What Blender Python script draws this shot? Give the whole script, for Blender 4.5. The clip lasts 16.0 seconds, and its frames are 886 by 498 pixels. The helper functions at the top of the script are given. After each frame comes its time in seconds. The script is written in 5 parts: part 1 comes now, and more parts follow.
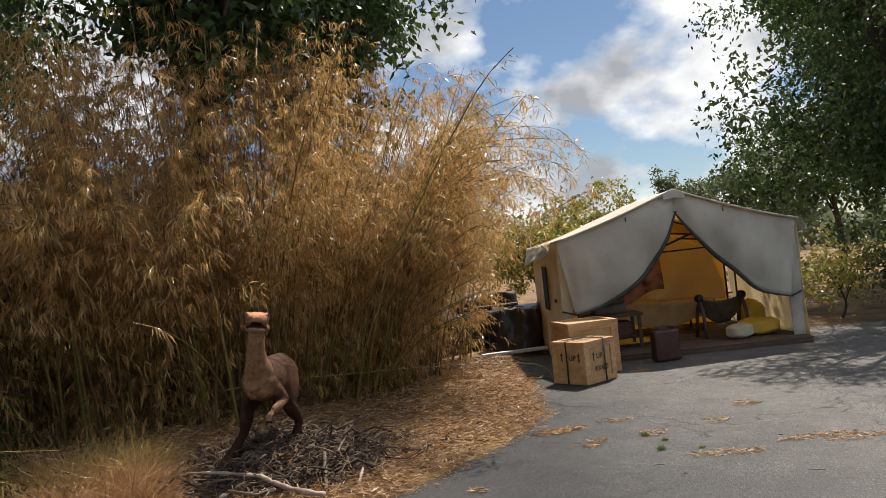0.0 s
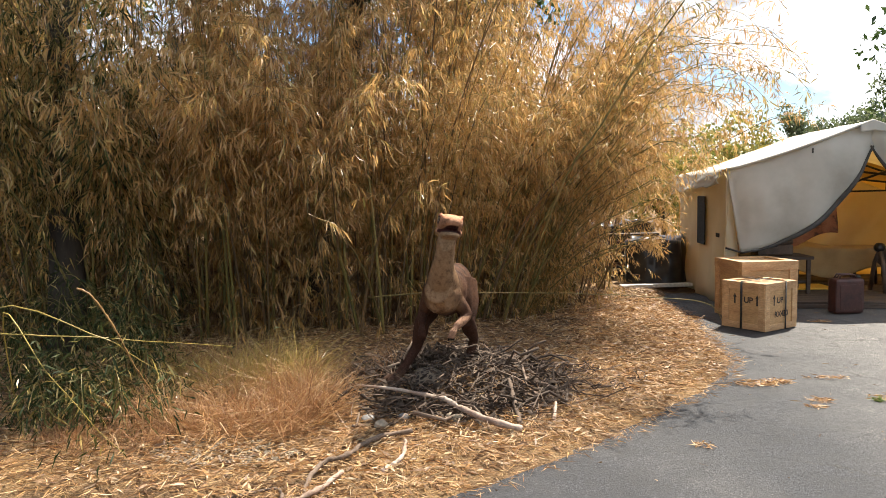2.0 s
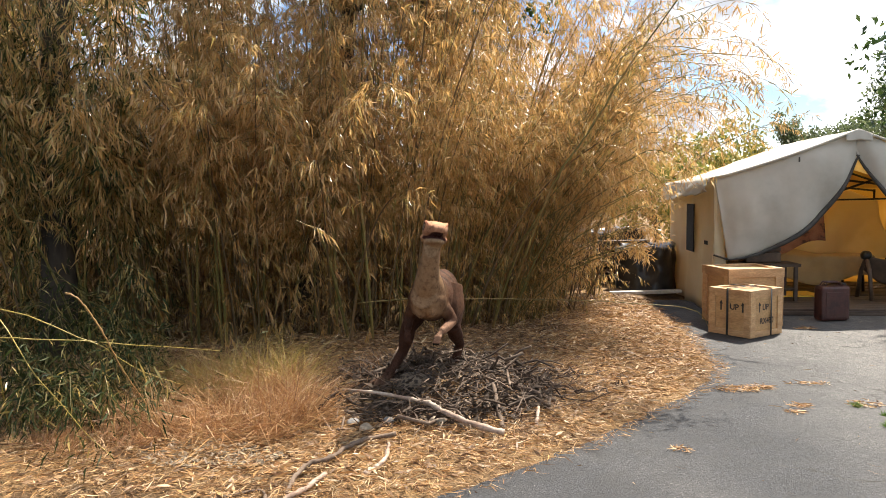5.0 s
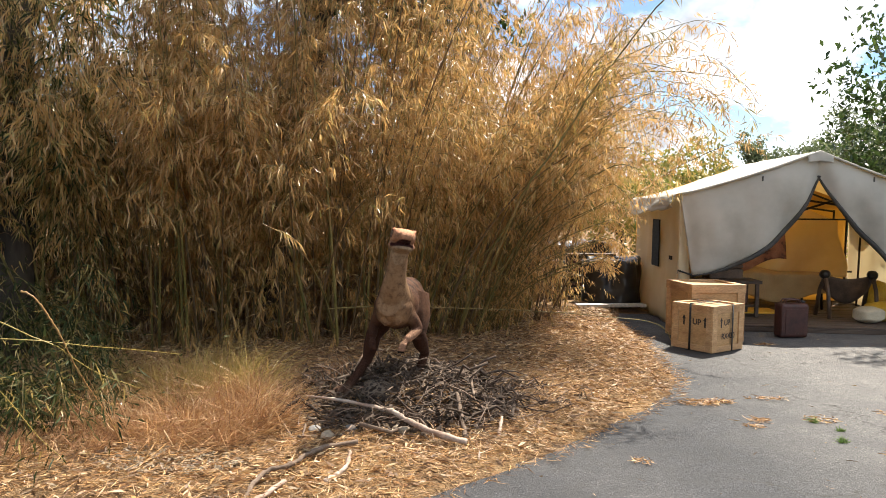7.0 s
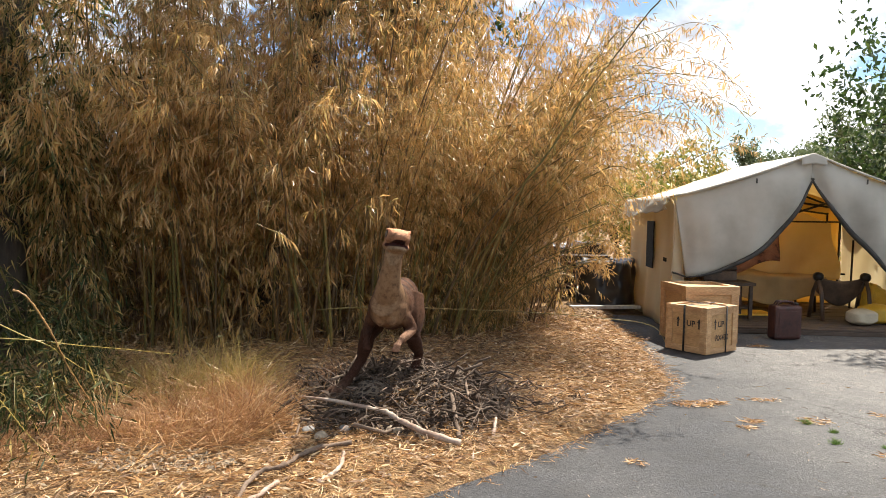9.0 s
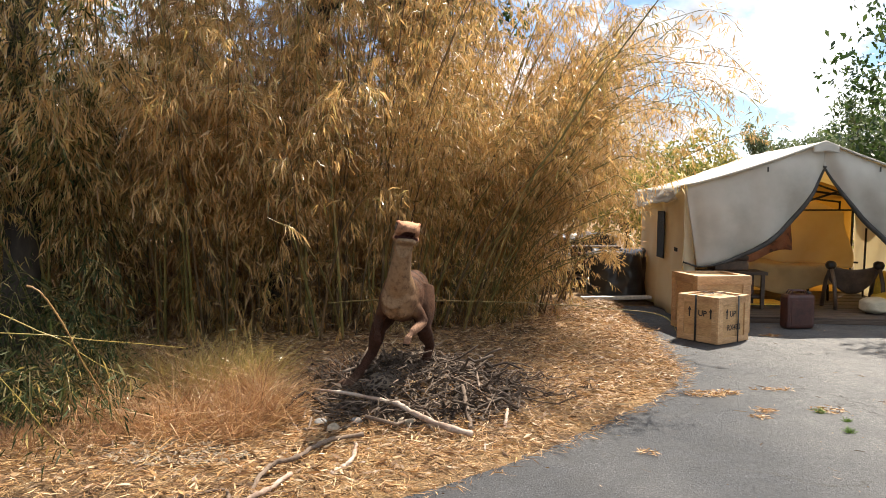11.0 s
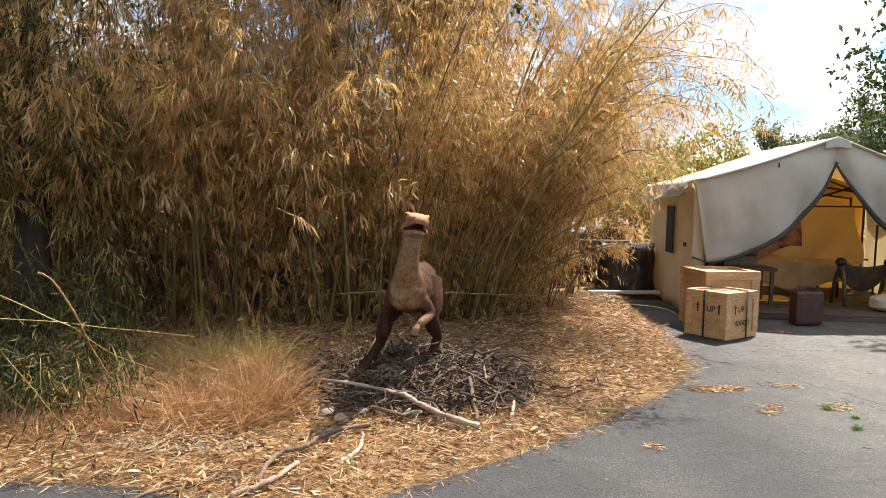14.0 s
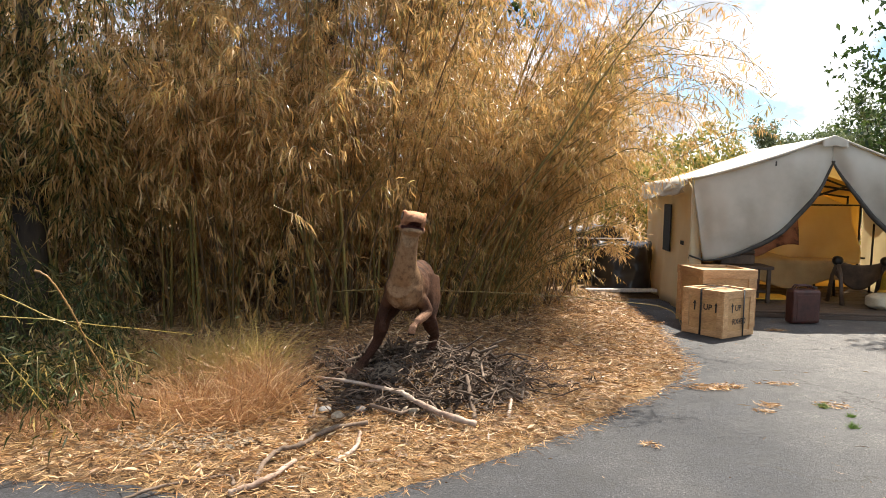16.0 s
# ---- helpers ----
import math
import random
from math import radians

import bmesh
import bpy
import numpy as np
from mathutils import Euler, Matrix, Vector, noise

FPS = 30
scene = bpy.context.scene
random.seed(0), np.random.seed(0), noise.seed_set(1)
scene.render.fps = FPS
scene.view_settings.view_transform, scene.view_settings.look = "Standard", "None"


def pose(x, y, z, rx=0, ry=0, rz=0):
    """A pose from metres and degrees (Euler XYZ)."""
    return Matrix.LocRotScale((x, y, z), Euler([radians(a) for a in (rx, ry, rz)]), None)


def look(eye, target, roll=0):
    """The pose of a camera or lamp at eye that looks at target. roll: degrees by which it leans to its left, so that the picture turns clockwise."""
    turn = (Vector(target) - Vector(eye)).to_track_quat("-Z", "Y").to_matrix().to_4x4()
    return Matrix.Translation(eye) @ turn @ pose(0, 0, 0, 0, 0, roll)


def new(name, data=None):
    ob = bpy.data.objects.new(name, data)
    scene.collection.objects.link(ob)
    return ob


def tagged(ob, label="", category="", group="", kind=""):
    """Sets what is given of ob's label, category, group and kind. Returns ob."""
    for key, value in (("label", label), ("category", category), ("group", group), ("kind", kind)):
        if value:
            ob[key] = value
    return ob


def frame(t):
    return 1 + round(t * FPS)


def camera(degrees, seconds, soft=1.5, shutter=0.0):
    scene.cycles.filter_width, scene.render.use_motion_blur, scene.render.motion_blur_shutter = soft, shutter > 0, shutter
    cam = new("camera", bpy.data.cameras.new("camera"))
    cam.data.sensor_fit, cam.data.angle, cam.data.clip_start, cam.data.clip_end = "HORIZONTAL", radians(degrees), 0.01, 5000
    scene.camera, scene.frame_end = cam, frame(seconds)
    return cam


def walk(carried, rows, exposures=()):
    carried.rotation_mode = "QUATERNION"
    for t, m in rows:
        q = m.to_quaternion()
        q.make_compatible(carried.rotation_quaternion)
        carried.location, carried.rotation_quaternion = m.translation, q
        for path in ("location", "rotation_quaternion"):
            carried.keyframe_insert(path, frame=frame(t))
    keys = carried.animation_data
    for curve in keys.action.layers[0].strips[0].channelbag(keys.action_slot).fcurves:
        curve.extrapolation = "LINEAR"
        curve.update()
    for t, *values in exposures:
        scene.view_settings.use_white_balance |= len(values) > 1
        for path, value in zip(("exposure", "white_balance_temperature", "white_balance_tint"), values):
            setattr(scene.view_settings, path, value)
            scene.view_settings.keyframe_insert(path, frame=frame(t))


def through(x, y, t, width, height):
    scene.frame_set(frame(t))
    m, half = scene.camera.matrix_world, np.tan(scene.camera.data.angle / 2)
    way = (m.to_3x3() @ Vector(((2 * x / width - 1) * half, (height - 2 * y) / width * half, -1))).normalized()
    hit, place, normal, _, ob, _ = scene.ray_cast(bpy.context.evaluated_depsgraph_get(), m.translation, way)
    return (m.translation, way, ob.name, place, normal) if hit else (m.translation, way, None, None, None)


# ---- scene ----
cam = camera(61.7, 16.0, soft=0.9)
PATH = [
    (0, (0.248, -1.751, 1.519), (0.258, 0.249, 1.56), -5.9),
    (0.5, (-0.14, -1.428, 1.503), (-0.294, 0.566, 1.529), -5.2),
    (1, (-0.417, -1.202, 1.497), (-0.578, 0.791, 1.483), -4.8),
    (1.5, (-0.611, -1.086, 1.49), (-0.858, 0.897, 1.404), -3.2),
    (2, (-0.677, -1.025, 1.469), (-0.883, 0.958, 1.31), -0.9),
    (2.5, (-0.674, -1.03, 1.478), (-0.878, 0.953, 1.311), -0.4),
    (3, (-0.626, -1.061, 1.482), (-0.821, 0.924, 1.333), -1.0),
    (3.5, (-0.59, -1.096, 1.481), (-0.792, 0.889, 1.336), -0.8),
    (6, (-0.596, -1.093, 1.474), (-0.778, 0.895, 1.34), -0.2),
    (6.5, (-0.591, -1.084, 1.472), (-0.734, 0.907, 1.348), 0.6),
    (7, (-0.589, -1.085, 1.466), (-0.702, 0.909, 1.349), 1.0),
    (7.5, (-0.588, -1.076, 1.467), (-0.683, 0.918, 1.356), 1.3),
    (8, (-0.587, -1.076, 1.468), (-0.69, 0.918, 1.359), 1.3),
    (8.5, (-0.59, -1.079, 1.464), (-0.686, 0.916, 1.353), 1.3),
    (11, (-0.589, -1.08, 1.455), (-0.714, 0.912, 1.322), 0.6),
    (11.5, (-0.59, -1.087, 1.459), (-0.731, 0.903, 1.311), 1.0),
    (12, (-0.589, -1.086, 1.452), (-0.736, 0.903, 1.299), 1.1),
    (12.5, (-0.594, -1.082, 1.455), (-0.739, 0.906, 1.302), 1.1),
    (13, (-0.594, -1.082, 1.456), (-0.739, 0.907, 1.302), 1.1),
    (13.5, (-0.59, -1.085, 1.453), (-0.737, 0.904, 1.304), 1.1),
    (14, (-0.592, -1.083, 1.451), (-0.738, 0.906, 1.298), 1.2),
    (14.5, (-0.592, -1.082, 1.452), (-0.732, 0.907, 1.296), 1.2),
    (15, (-0.592, -1.083, 1.454), (-0.734, 0.906, 1.294), 1.3),
    (15.5, (-0.594, -1.082, 1.453), (-0.735, 0.907, 1.292), 1.3),
    (16, (-0.592, -1.084, 1.454), (-0.731, 0.905, 1.295), 1.3),
]
EXPOSURES = [(0, 0.45), (0.5, 0.8), (1, 1.05), (1.5, 1.28), (2, 1.38), (16, 1.36)]
walk(cam, [(t, look(eye, target, roll)) for t, eye, target, roll in PATH], EXPOSURES)


# ---------------------------------------------------------------- world and sun
SUN_DIR = Vector((0.36, 0.54, 1.0)).normalized()      # towards the sun


def build_world():
    w = bpy.data.worlds.new("sky")
    scene.world = w
    w.use_nodes = True
    nt = w.node_tree
    nt.nodes.clear()
    out = nt.nodes.new("ShaderNodeOutputWorld")
    bg = nt.nodes.new("ShaderNodeBackground")
    sky = nt.nodes.new("ShaderNodeTexSky")
    sky.sky_type = "NISHITA"
    sky.sun_disc = False
    sky.air_density, sky.dust_density, sky.ozone_density = 1.0, 0.2, 3.0
    sky.sun_elevation = math.asin(SUN_DIR.z)
    sky.sun_rotation = math.atan2(SUN_DIR.x, SUN_DIR.y)
    tc = nt.nodes.new("ShaderNodeTexCoord")
    sep = nt.nodes.new("ShaderNodeSeparateXYZ")
    nt.links.new(tc.outputs["Generated"], sep.inputs[0])
    lift = nt.nodes.new("ShaderNodeMath")
    lift.operation = "ADD"
    lift.inputs[1].default_value = 0.55
    nt.links.new(sep.outputs["Z"], lift.inputs[0])
    comb = nt.nodes.new("ShaderNodeCombineXYZ")
    for axis in ("X", "Y"):
        d = nt.nodes.new("ShaderNodeMath")
        d.operation = "DIVIDE"
        nt.links.new(sep.outputs[axis], d.inputs[0])
        nt.links.new(lift.outputs[0], d.inputs[1])
        nt.links.new(d.outputs[0], comb.inputs[axis])
    noi = nt.nodes.new("ShaderNodeTexNoise")
    noi.inputs["Scale"].default_value = 3.4
    noi.inputs["Detail"].default_value = 9
    noi.inputs["Roughness"].default_value = 0.52
    nt.links.new(comb.outputs[0], noi.inputs["Vector"])
    ramp = nt.nodes.new("ShaderNodeValToRGB")
    ramp.color_ramp.elements[0].position = 0.45
    ramp.color_ramp.elements[1].position = 0.55
    nt.links.new(noi.outputs["Fac"], ramp.inputs[0])
    shade = nt.nodes.new("ShaderNodeTexNoise")
    shade.inputs["Scale"].default_value = 5.0
    shade.inputs["Detail"].default_value = 5
    nt.links.new(comb.outputs[0], shade.inputs["Vector"])
    cl = nt.nodes.new("ShaderNodeValToRGB")
    cl.color_ramp.elements[0].position, cl.color_ramp.elements[0].color = 0.34, (5.0, 5.2, 5.6, 1)
    cl.color_ramp.elements[1].position, cl.color_ramp.elements[1].color = 0.58, (13, 13, 13, 1)
    nt.links.new(shade.outputs["Fac"], cl.inputs[0])
    mix = nt.nodes.new("ShaderNodeMix")
    mix.data_type = "RGBA"
    nt.links.new(ramp.outputs["Color"], mix.inputs[0])
    nt.links.new(sky.outputs[0], mix.inputs[6])
    nt.links.new(cl.outputs[0], mix.inputs[7])
    nt.links.new(mix.outputs[2], bg.inputs["Color"])
    bg.inputs["Strength"].default_value = 0.062
    nt.links.new(bg.outputs[0], out.inputs[0])


build_world()
sun_data = bpy.data.lights.new("sun", "SUN")
sun_data.energy, sun_data.angle, sun_data.color = 5.0, radians(0.53), (1.0, 0.91, 0.78)
sun = new("sun", sun_data)
sun.matrix_world = look((0, 0, 30), Vector((0, 0, 30)) - SUN_DIR)

# ---------------------------------------------------------------- materials


def material(name):
    m = bpy.data.materials.new(name)
    m.use_nodes = True
    nt = m.node_tree
    b = nt.nodes["Principled BSDF"]
    return m, nt, b


def ramp_node(nt, src, stops):
    r = nt.nodes.new("ShaderNodeValToRGB")
    e = r.color_ramp.elements
    while len(e) < len(stops):
        e.new(0.5)
    for el, (p, c) in zip(e, stops):
        el.position, el.color = p, (*c, 1)
    nt.links.new(src, r.inputs[0])
    return r.outputs[0]


def noise_node(nt, scale, detail=4, rough=0.55, coord="Object"):
    tc = nt.nodes.new("ShaderNodeTexCoord")
    n = nt.nodes.new("ShaderNodeTexNoise")
    n.inputs["Scale"].default_value, n.inputs["Detail"].default_value, n.inputs["Roughness"].default_value = scale, detail, rough
    nt.links.new(tc.outputs[coord], n.inputs["Vector"])
    return n.outputs["Fac"]


def mix_node(nt, fac, a, b, blend="MIX"):
    m = nt.nodes.new("ShaderNodeMix")
    m.data_type, m.blend_type = "RGBA", blend
    for sock, v in ((m.inputs[0], fac), (m.inputs[6], a), (m.inputs[7], b)):
        if hasattr(v, "is_linked"):
            nt.links.new(v, sock)
        elif isinstance(v, tuple):
            sock.default_value = (*v, 1)
        else:
            sock.default_value = v
    return m.outputs[2]


def bump(nt, b, height, strength, distance=0.01):
    n = nt.nodes.new("ShaderNodeBump")
    n.inputs["Strength"].default_value, n.inputs["Distance"].default_value = strength, distance
    nt.links.new(height, n.inputs["Height"])
    nt.links.new(n.outputs[0], b.inputs["Normal"])


def leaf_material(name, stops, through=0.4, rough=0.45, patch=None, gloss=0.5):
    """Leaves: colour by leaf, with light coming through."""
    m, nt, b = material(name)
    geo = nt.nodes.new("ShaderNodeNewGeometry")
    col = ramp_node(nt, geo.outputs["Random Per Island"], stops)
    if patch:
        big = ramp_node(nt, noise_node(nt, 0.8, 3, coord="Object"), [(0.42, (0, 0, 0)), (0.6, (1, 1, 1))])
        tint = mix_node(nt, 0.55, col, patch)
        col = mix_node(nt, big, col, tint)
    nt.links.new(col, b.inputs["Base Color"])
    b.inputs["Roughness"].default_value = rough
    b.inputs["Specular IOR Level"].default_value = gloss
    tr = nt.nodes.new("ShaderNodeBsdfTranslucent")
    nt.links.new(col, tr.inputs["Color"])
    mx = nt.nodes.new("ShaderNodeMixShader")
    mx.inputs[0].default_value = through
    nt.links.new(b.outputs[0], mx.inputs[1])
    nt.links.new(tr.outputs[0], mx.inputs[2])
    nt.links.new(mx.outputs[0], nt.nodes["Material Output"].inputs[0])
    return m


GOLD = leaf_material("dry_bamboo_leaf", [(0.0, (0.28, 0.155, 0.055)), (0.25, (0.49, 0.285, 0.10)), (0.55, (0.61, 0.375, 0.14)), (0.85, (0.72, 0.485, 0.215)), (1.0, (0.84, 0.67, 0.40))], 0.56, 0.30, (0.55, 0.32, 0.10), 0.8)
OLIVE = leaf_material("half_dry_bamboo_leaf", [(0.0, (0.15, 0.14, 0.035)), (0.35, (0.38, 0.28, 0.08)), (0.7, (0.52, 0.37, 0.12)), (1.0, (0.60, 0.47, 0.18))], 0.42, 0.30, None, 0.7)
GREEN_BAMBOO = leaf_material("green_bamboo_leaf", [(0.0, (0.018, 0.030, 0.009)), (0.6, (0.042, 0.056, 0.016)), (0.9, (0.09, 0.09, 0.028)), (1.0, (0.22, 0.18, 0.07))], 0.28, 0.6, None, 0.2)
TREE_LEAF = leaf_material("tree_leaf", [(0.0, (0.025, 0.055, 0.015)), (0.6, (0.055, 0.10, 0.025)), (1.0, (0.10, 0.15, 0.04))], 0.3, 0.45)
FAR_LEAF = leaf_material("far_tree_leaf", [(0.0, (0.09, 0.115, 0.055)), (0.6, (0.13, 0.165, 0.08)), (1.0, (0.18, 0.21, 0.10))], 0.45, 0.5)
YELLOW_LEAF = leaf_material("yellowing_shrub_leaf", [(0.0, (0.10, 0.15, 0.03)), (0.5, (0.3, 0.28, 0.06)), (1.0, (0.55, 0.42, 0.12))], 0.35, 0.5)
STRAW = leaf_material("dry_straw", [(0.0, (0.12, 0.06, 0.03)), (0.3, (0.36, 0.18, 0.068)), (0.7, (0.54, 0.32, 0.13)), (0.92, (0.62, 0.42, 0.21)), (1.0, (0.72, 0.58, 0.38))], 0.2, 0.5)
LITTER = leaf_material("brown_leaf_litter", [(0.0, (0.10, 0.055, 0.03)), (0.4, (0.24, 0.14, 0.07)), (0.8, (0.42, 0.27, 0.13)), (1.0, (0.6, 0.48, 0.32))], 0.12, 0.55)
DRY_GRASS = leaf_material("dry_grass", [(0.0, (0.22, 0.10, 0.045)), (0.5, (0.40, 0.21, 0.095)), (1.0, (0.56, 0.38, 0.20))], 0.3, 0.5)
GREEN_GRASS = leaf_material("green_grass", [(0.0, (0.08, 0.16, 0.03)), (1.0, (0.2, 0.3, 0.07))], 0.3, 0.5)


def plain(name, stops, scale=6.0, rough=0.7, bump_scale=60.0, bump_strength=0.3, stretch=None, metal=0.0, fine=0.0):
    """A solid surface with stains at one scale and grain at another."""
    m, nt, b = material(name)
    tc = nt.nodes.new("ShaderNodeTexCoord")
    mp = nt.nodes.new("ShaderNodeMapping")
    mp.inputs["Scale"].default_value = stretch or (1, 1, 1)
    nt.links.new(tc.outputs["Object"], mp.inputs["Vector"])
    fields = []
    for sc in (scale, bump_scale):
        n = nt.nodes.new("ShaderNodeTexNoise")
        n.inputs["Scale"].default_value, n.inputs["Detail"].default_value = sc, 5
        nt.links.new(mp.outputs[0], n.inputs["Vector"])
        fields.append(n.outputs["Fac"])
    col = ramp_node(nt, fields[0], stops)
    grain = ramp_node(nt, fields[1], [(0.3, (0.62, 0.62, 0.62)), (0.65, (1.1, 1.1, 1.1))])
    col = mix_node(nt, 0.8, col, grain, "MULTIPLY")
    info = nt.nodes.new("ShaderNodeObjectInfo")
    vary = ramp_node(nt, info.outputs["Random"], [(0.0, (0.82, 0.8, 0.78)), (1.0, (1.08, 1.06, 1.04))])
    col = mix_node(nt, 1.0, col, vary, "MULTIPLY")
    nt.links.new(col, b.inputs["Base Color"])
    b.inputs["Roughness"].default_value, b.inputs["Metallic"].default_value = rough, metal
    bump(nt, b, fields[1], bump_strength, 0.006)
    return m


CULM = plain("bamboo_culm", [(0.35, (0.12, 0.11, 0.03)), (0.5, (0.21, 0.17, 0.05)), (0.65, (0.32, 0.22, 0.08))], 2.5, 0.4, 40, 0.1)
CULM_DARK = plain("old_bamboo_culm", [(0.35, (0.10, 0.07, 0.035)), (0.65, (0.24, 0.15, 0.07))], 2.5, 0.5, 40, 0.1)
BARK = plain("dark_bark", [(0.35, (0.035, 0.028, 0.022)), (0.65, (0.09, 0.07, 0.05))], 5, 0.9, 30, 0.9, (1, 1, 0.25))
STICK = plain("weathered_stick", [(0.3, (0.09, 0.062, 0.044)), (0.55, (0.18, 0.13, 0.095)), (0.75, (0.30, 0.24, 0.185))], 6, 0.95, 70, 0.6)
STICK_DARK = plain("dark_stick", [(0.3, (0.035, 0.024, 0.017)), (0.7, (0.10, 0.070, 0.048))], 6, 0.95, 70, 0.6)
BRANCH = plain("barkless_branch", [(0.3, (0.26, 0.17, 0.12)), (0.5, (0.42, 0.31, 0.24)), (0.7, (0.52, 0.44, 0.36))], 7, 0.75, 60, 0.6)
STONE = plain("pale_stone", [(0.3, (0.27, 0.22, 0.155)), (0.7, (0.46, 0.39, 0.29))], 9, 0.8, 60, 0.5)
GREY_STONE = plain("grey_stone", [(0.3, (0.16, 0.16, 0.16)), (0.7, (0.34, 0.34, 0.33))], 9, 0.85, 60, 0.6)
CRATE_WOOD = plain("pine_board", [(0.3, (0.40, 0.22, 0.10)), (0.5, (0.54, 0.33, 0.16)), (0.7, (0.64, 0.44, 0.24))], 3, 0.6, 35, 0.15, (1, 1, 5))
PANEL_WOOD = plain("pine_panel", [(0.3, (0.40, 0.22, 0.095)), (0.55, (0.50, 0.31, 0.14)), (0.75, (0.60, 0.40, 0.21))], 2.2, 0.6, 25, 0.12, (1, 1, 4))
OLD_WOOD = plain("brown_plank", [(0.3, (0.05, 0.034, 0.025)), (0.7, (0.115, 0.082, 0.06))], 3, 0.8, 30, 0.4, (1, 6, 6))
RED_WOOD = plain("dark_red_board", [(0.3, (0.07, 0.028, 0.022)), (0.7, (0.16, 0.07, 0.05))], 3, 0.7, 30, 0.4, (1, 6, 6))
PALE_BOARD = plain("pale_board", [(0.3, (0.48, 0.47, 0.45)), (0.7, (0.66, 0.65, 0.62))], 3, 0.7, 30, 0.3)
INK = plain("black_stencil_ink", [(0.3, (0.02, 0.018, 0.016)), (0.7, (0.05, 0.04, 0.035))], 30, 0.8, 90, 0.1)
STRAP = plain("black_webbing", [(0.3, (0.012, 0.012, 0.013)), (0.7, (0.03, 0.03, 0.03))], 30, 0.6, 300, 0.4)
BLACK_SHEET = plain("black_plastic_sheet", [(0.3, (0.010, 0.010, 0.011)), (0.7, (0.034, 0.034, 0.035))], 4, 0.32, 9, 1.0)
DARK_METAL = plain("dark_steel_tube", [(0.3, (0.02, 0.018, 0.016)), (0.7, (0.06, 0.055, 0.05))], 8, 0.45, 80, 0.1, metal=0.6)
CAN_RED = plain("rusty_red_paint", [(0.3, (0.035, 0.012, 0.010)), (0.55, (0.07, 0.022, 0.017)), (0.75, (0.065, 0.032, 0.023))], 7, 0.5, 60, 0.2)
LEATHER = plain("brown_leather", [(0.3, (0.05, 0.032, 0.022)), (0.7, (0.14, 0.09, 0.06))], 7, 0.55, 80, 0.3)
BLANKET = plain("tan_blanket", [(0.3, (0.46, 0.31, 0.14)), (0.7, (0.60, 0.43, 0.21))], 4, 0.9, 200, 0.3)
SACK = plain("pale_sackcloth", [(0.3, (0.48, 0.42, 0.30)), (0.7, (0.62, 0.56, 0.42))], 6, 0.9, 160, 0.3)
YELLOW_BAG = plain("yellow_tarpaulin", [(0.3, (0.62, 0.38, 0.03)), (0.7, (0.78, 0.52, 0.07))], 5, 0.45, 80, 0.2)
HIDE = plain("rust_red_hide", [(0.38, (0.10, 0.04, 0.025)), (0.45, (0.34, 0.13, 0.06)), (0.62, (0.46, 0.2, 0.10)), (0.75, (0.55, 0.32, 0.18))], 6, 0.9, 120, 0.4)


def cloth_material(name, stops, through, scale=2.0, inner=None):
    m, nt, b = material(name)
    col = ramp_node(nt, noise_node(nt, scale, 5), stops)
    weave = noise_node(nt, 220, 2)
    nt.links.new(col, b.inputs["Base Color"])
    b.inputs["Roughness"].default_value = 0.85
    bump(nt, b, weave, 0.25, 0.002)
    tr = nt.nodes.new("ShaderNodeBsdfTranslucent")
    if inner:
        tr.inputs["Color"].default_value = (*inner, 1)
    else:
        nt.links.new(col, tr.inputs["Color"])
    mx = nt.nodes.new("ShaderNodeMixShader")
    mx.inputs[0].default_value = through
    nt.links.new(b.outputs[0], mx.inputs[1])
    nt.links.new(tr.outputs[0], mx.inputs[2])
    nt.links.new(mx.outputs[0], nt.nodes["Material Output"].inputs[0])
    return m


# off-white canvas darkened below the roof's: the shade on the front is in its colour
CANVAS_SHADED = cloth_material("shaded_off_white_canvas", [(0.3, (0.37, 0.35, 0.30)), (0.5, (0.455, 0.435, 0.38)), (0.7, (0.52, 0.50, 0.445))], 0.10)
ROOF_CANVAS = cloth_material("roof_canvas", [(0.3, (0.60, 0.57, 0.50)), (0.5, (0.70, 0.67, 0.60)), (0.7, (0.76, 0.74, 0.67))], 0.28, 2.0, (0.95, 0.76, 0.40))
# cream lifted in colour for the light showing through the side wall
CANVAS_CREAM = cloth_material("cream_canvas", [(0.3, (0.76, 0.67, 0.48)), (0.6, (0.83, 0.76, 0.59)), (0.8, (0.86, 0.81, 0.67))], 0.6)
# back wall: the golden light through the roof is put into this colour
CANVAS_GOLD_LIT = cloth_material("gold_lit_canvas", [(0.3, (0.62, 0.41, 0.11)), (0.5, (0.72, 0.50, 0.16)), (0.75, (0.76, 0.57, 0.24))], 0.45, 1.2)
CANVAS_PALE = cloth_material("pale_golden_canvas", [(0.3, (0.74, 0.56, 0.24)), (0.55, (0.82, 0.66, 0.33)), (0.75, (0.86, 0.72, 0.42))], 0.4, 1.2)
TRIM_GREY = plain("dark_zip_tape", [(0.3, (0.035, 0.033, 0.03)), (0.7, (0.07, 0.066, 0.06))], 12, 0.7, 120, 0.3)
MESH_DARK = plain("black_window_mesh", [(0.3, (0.006, 0.006, 0.006)), (0.7, (0.014, 0.013, 0.012))], 12, 0.95, 300, 0.3)


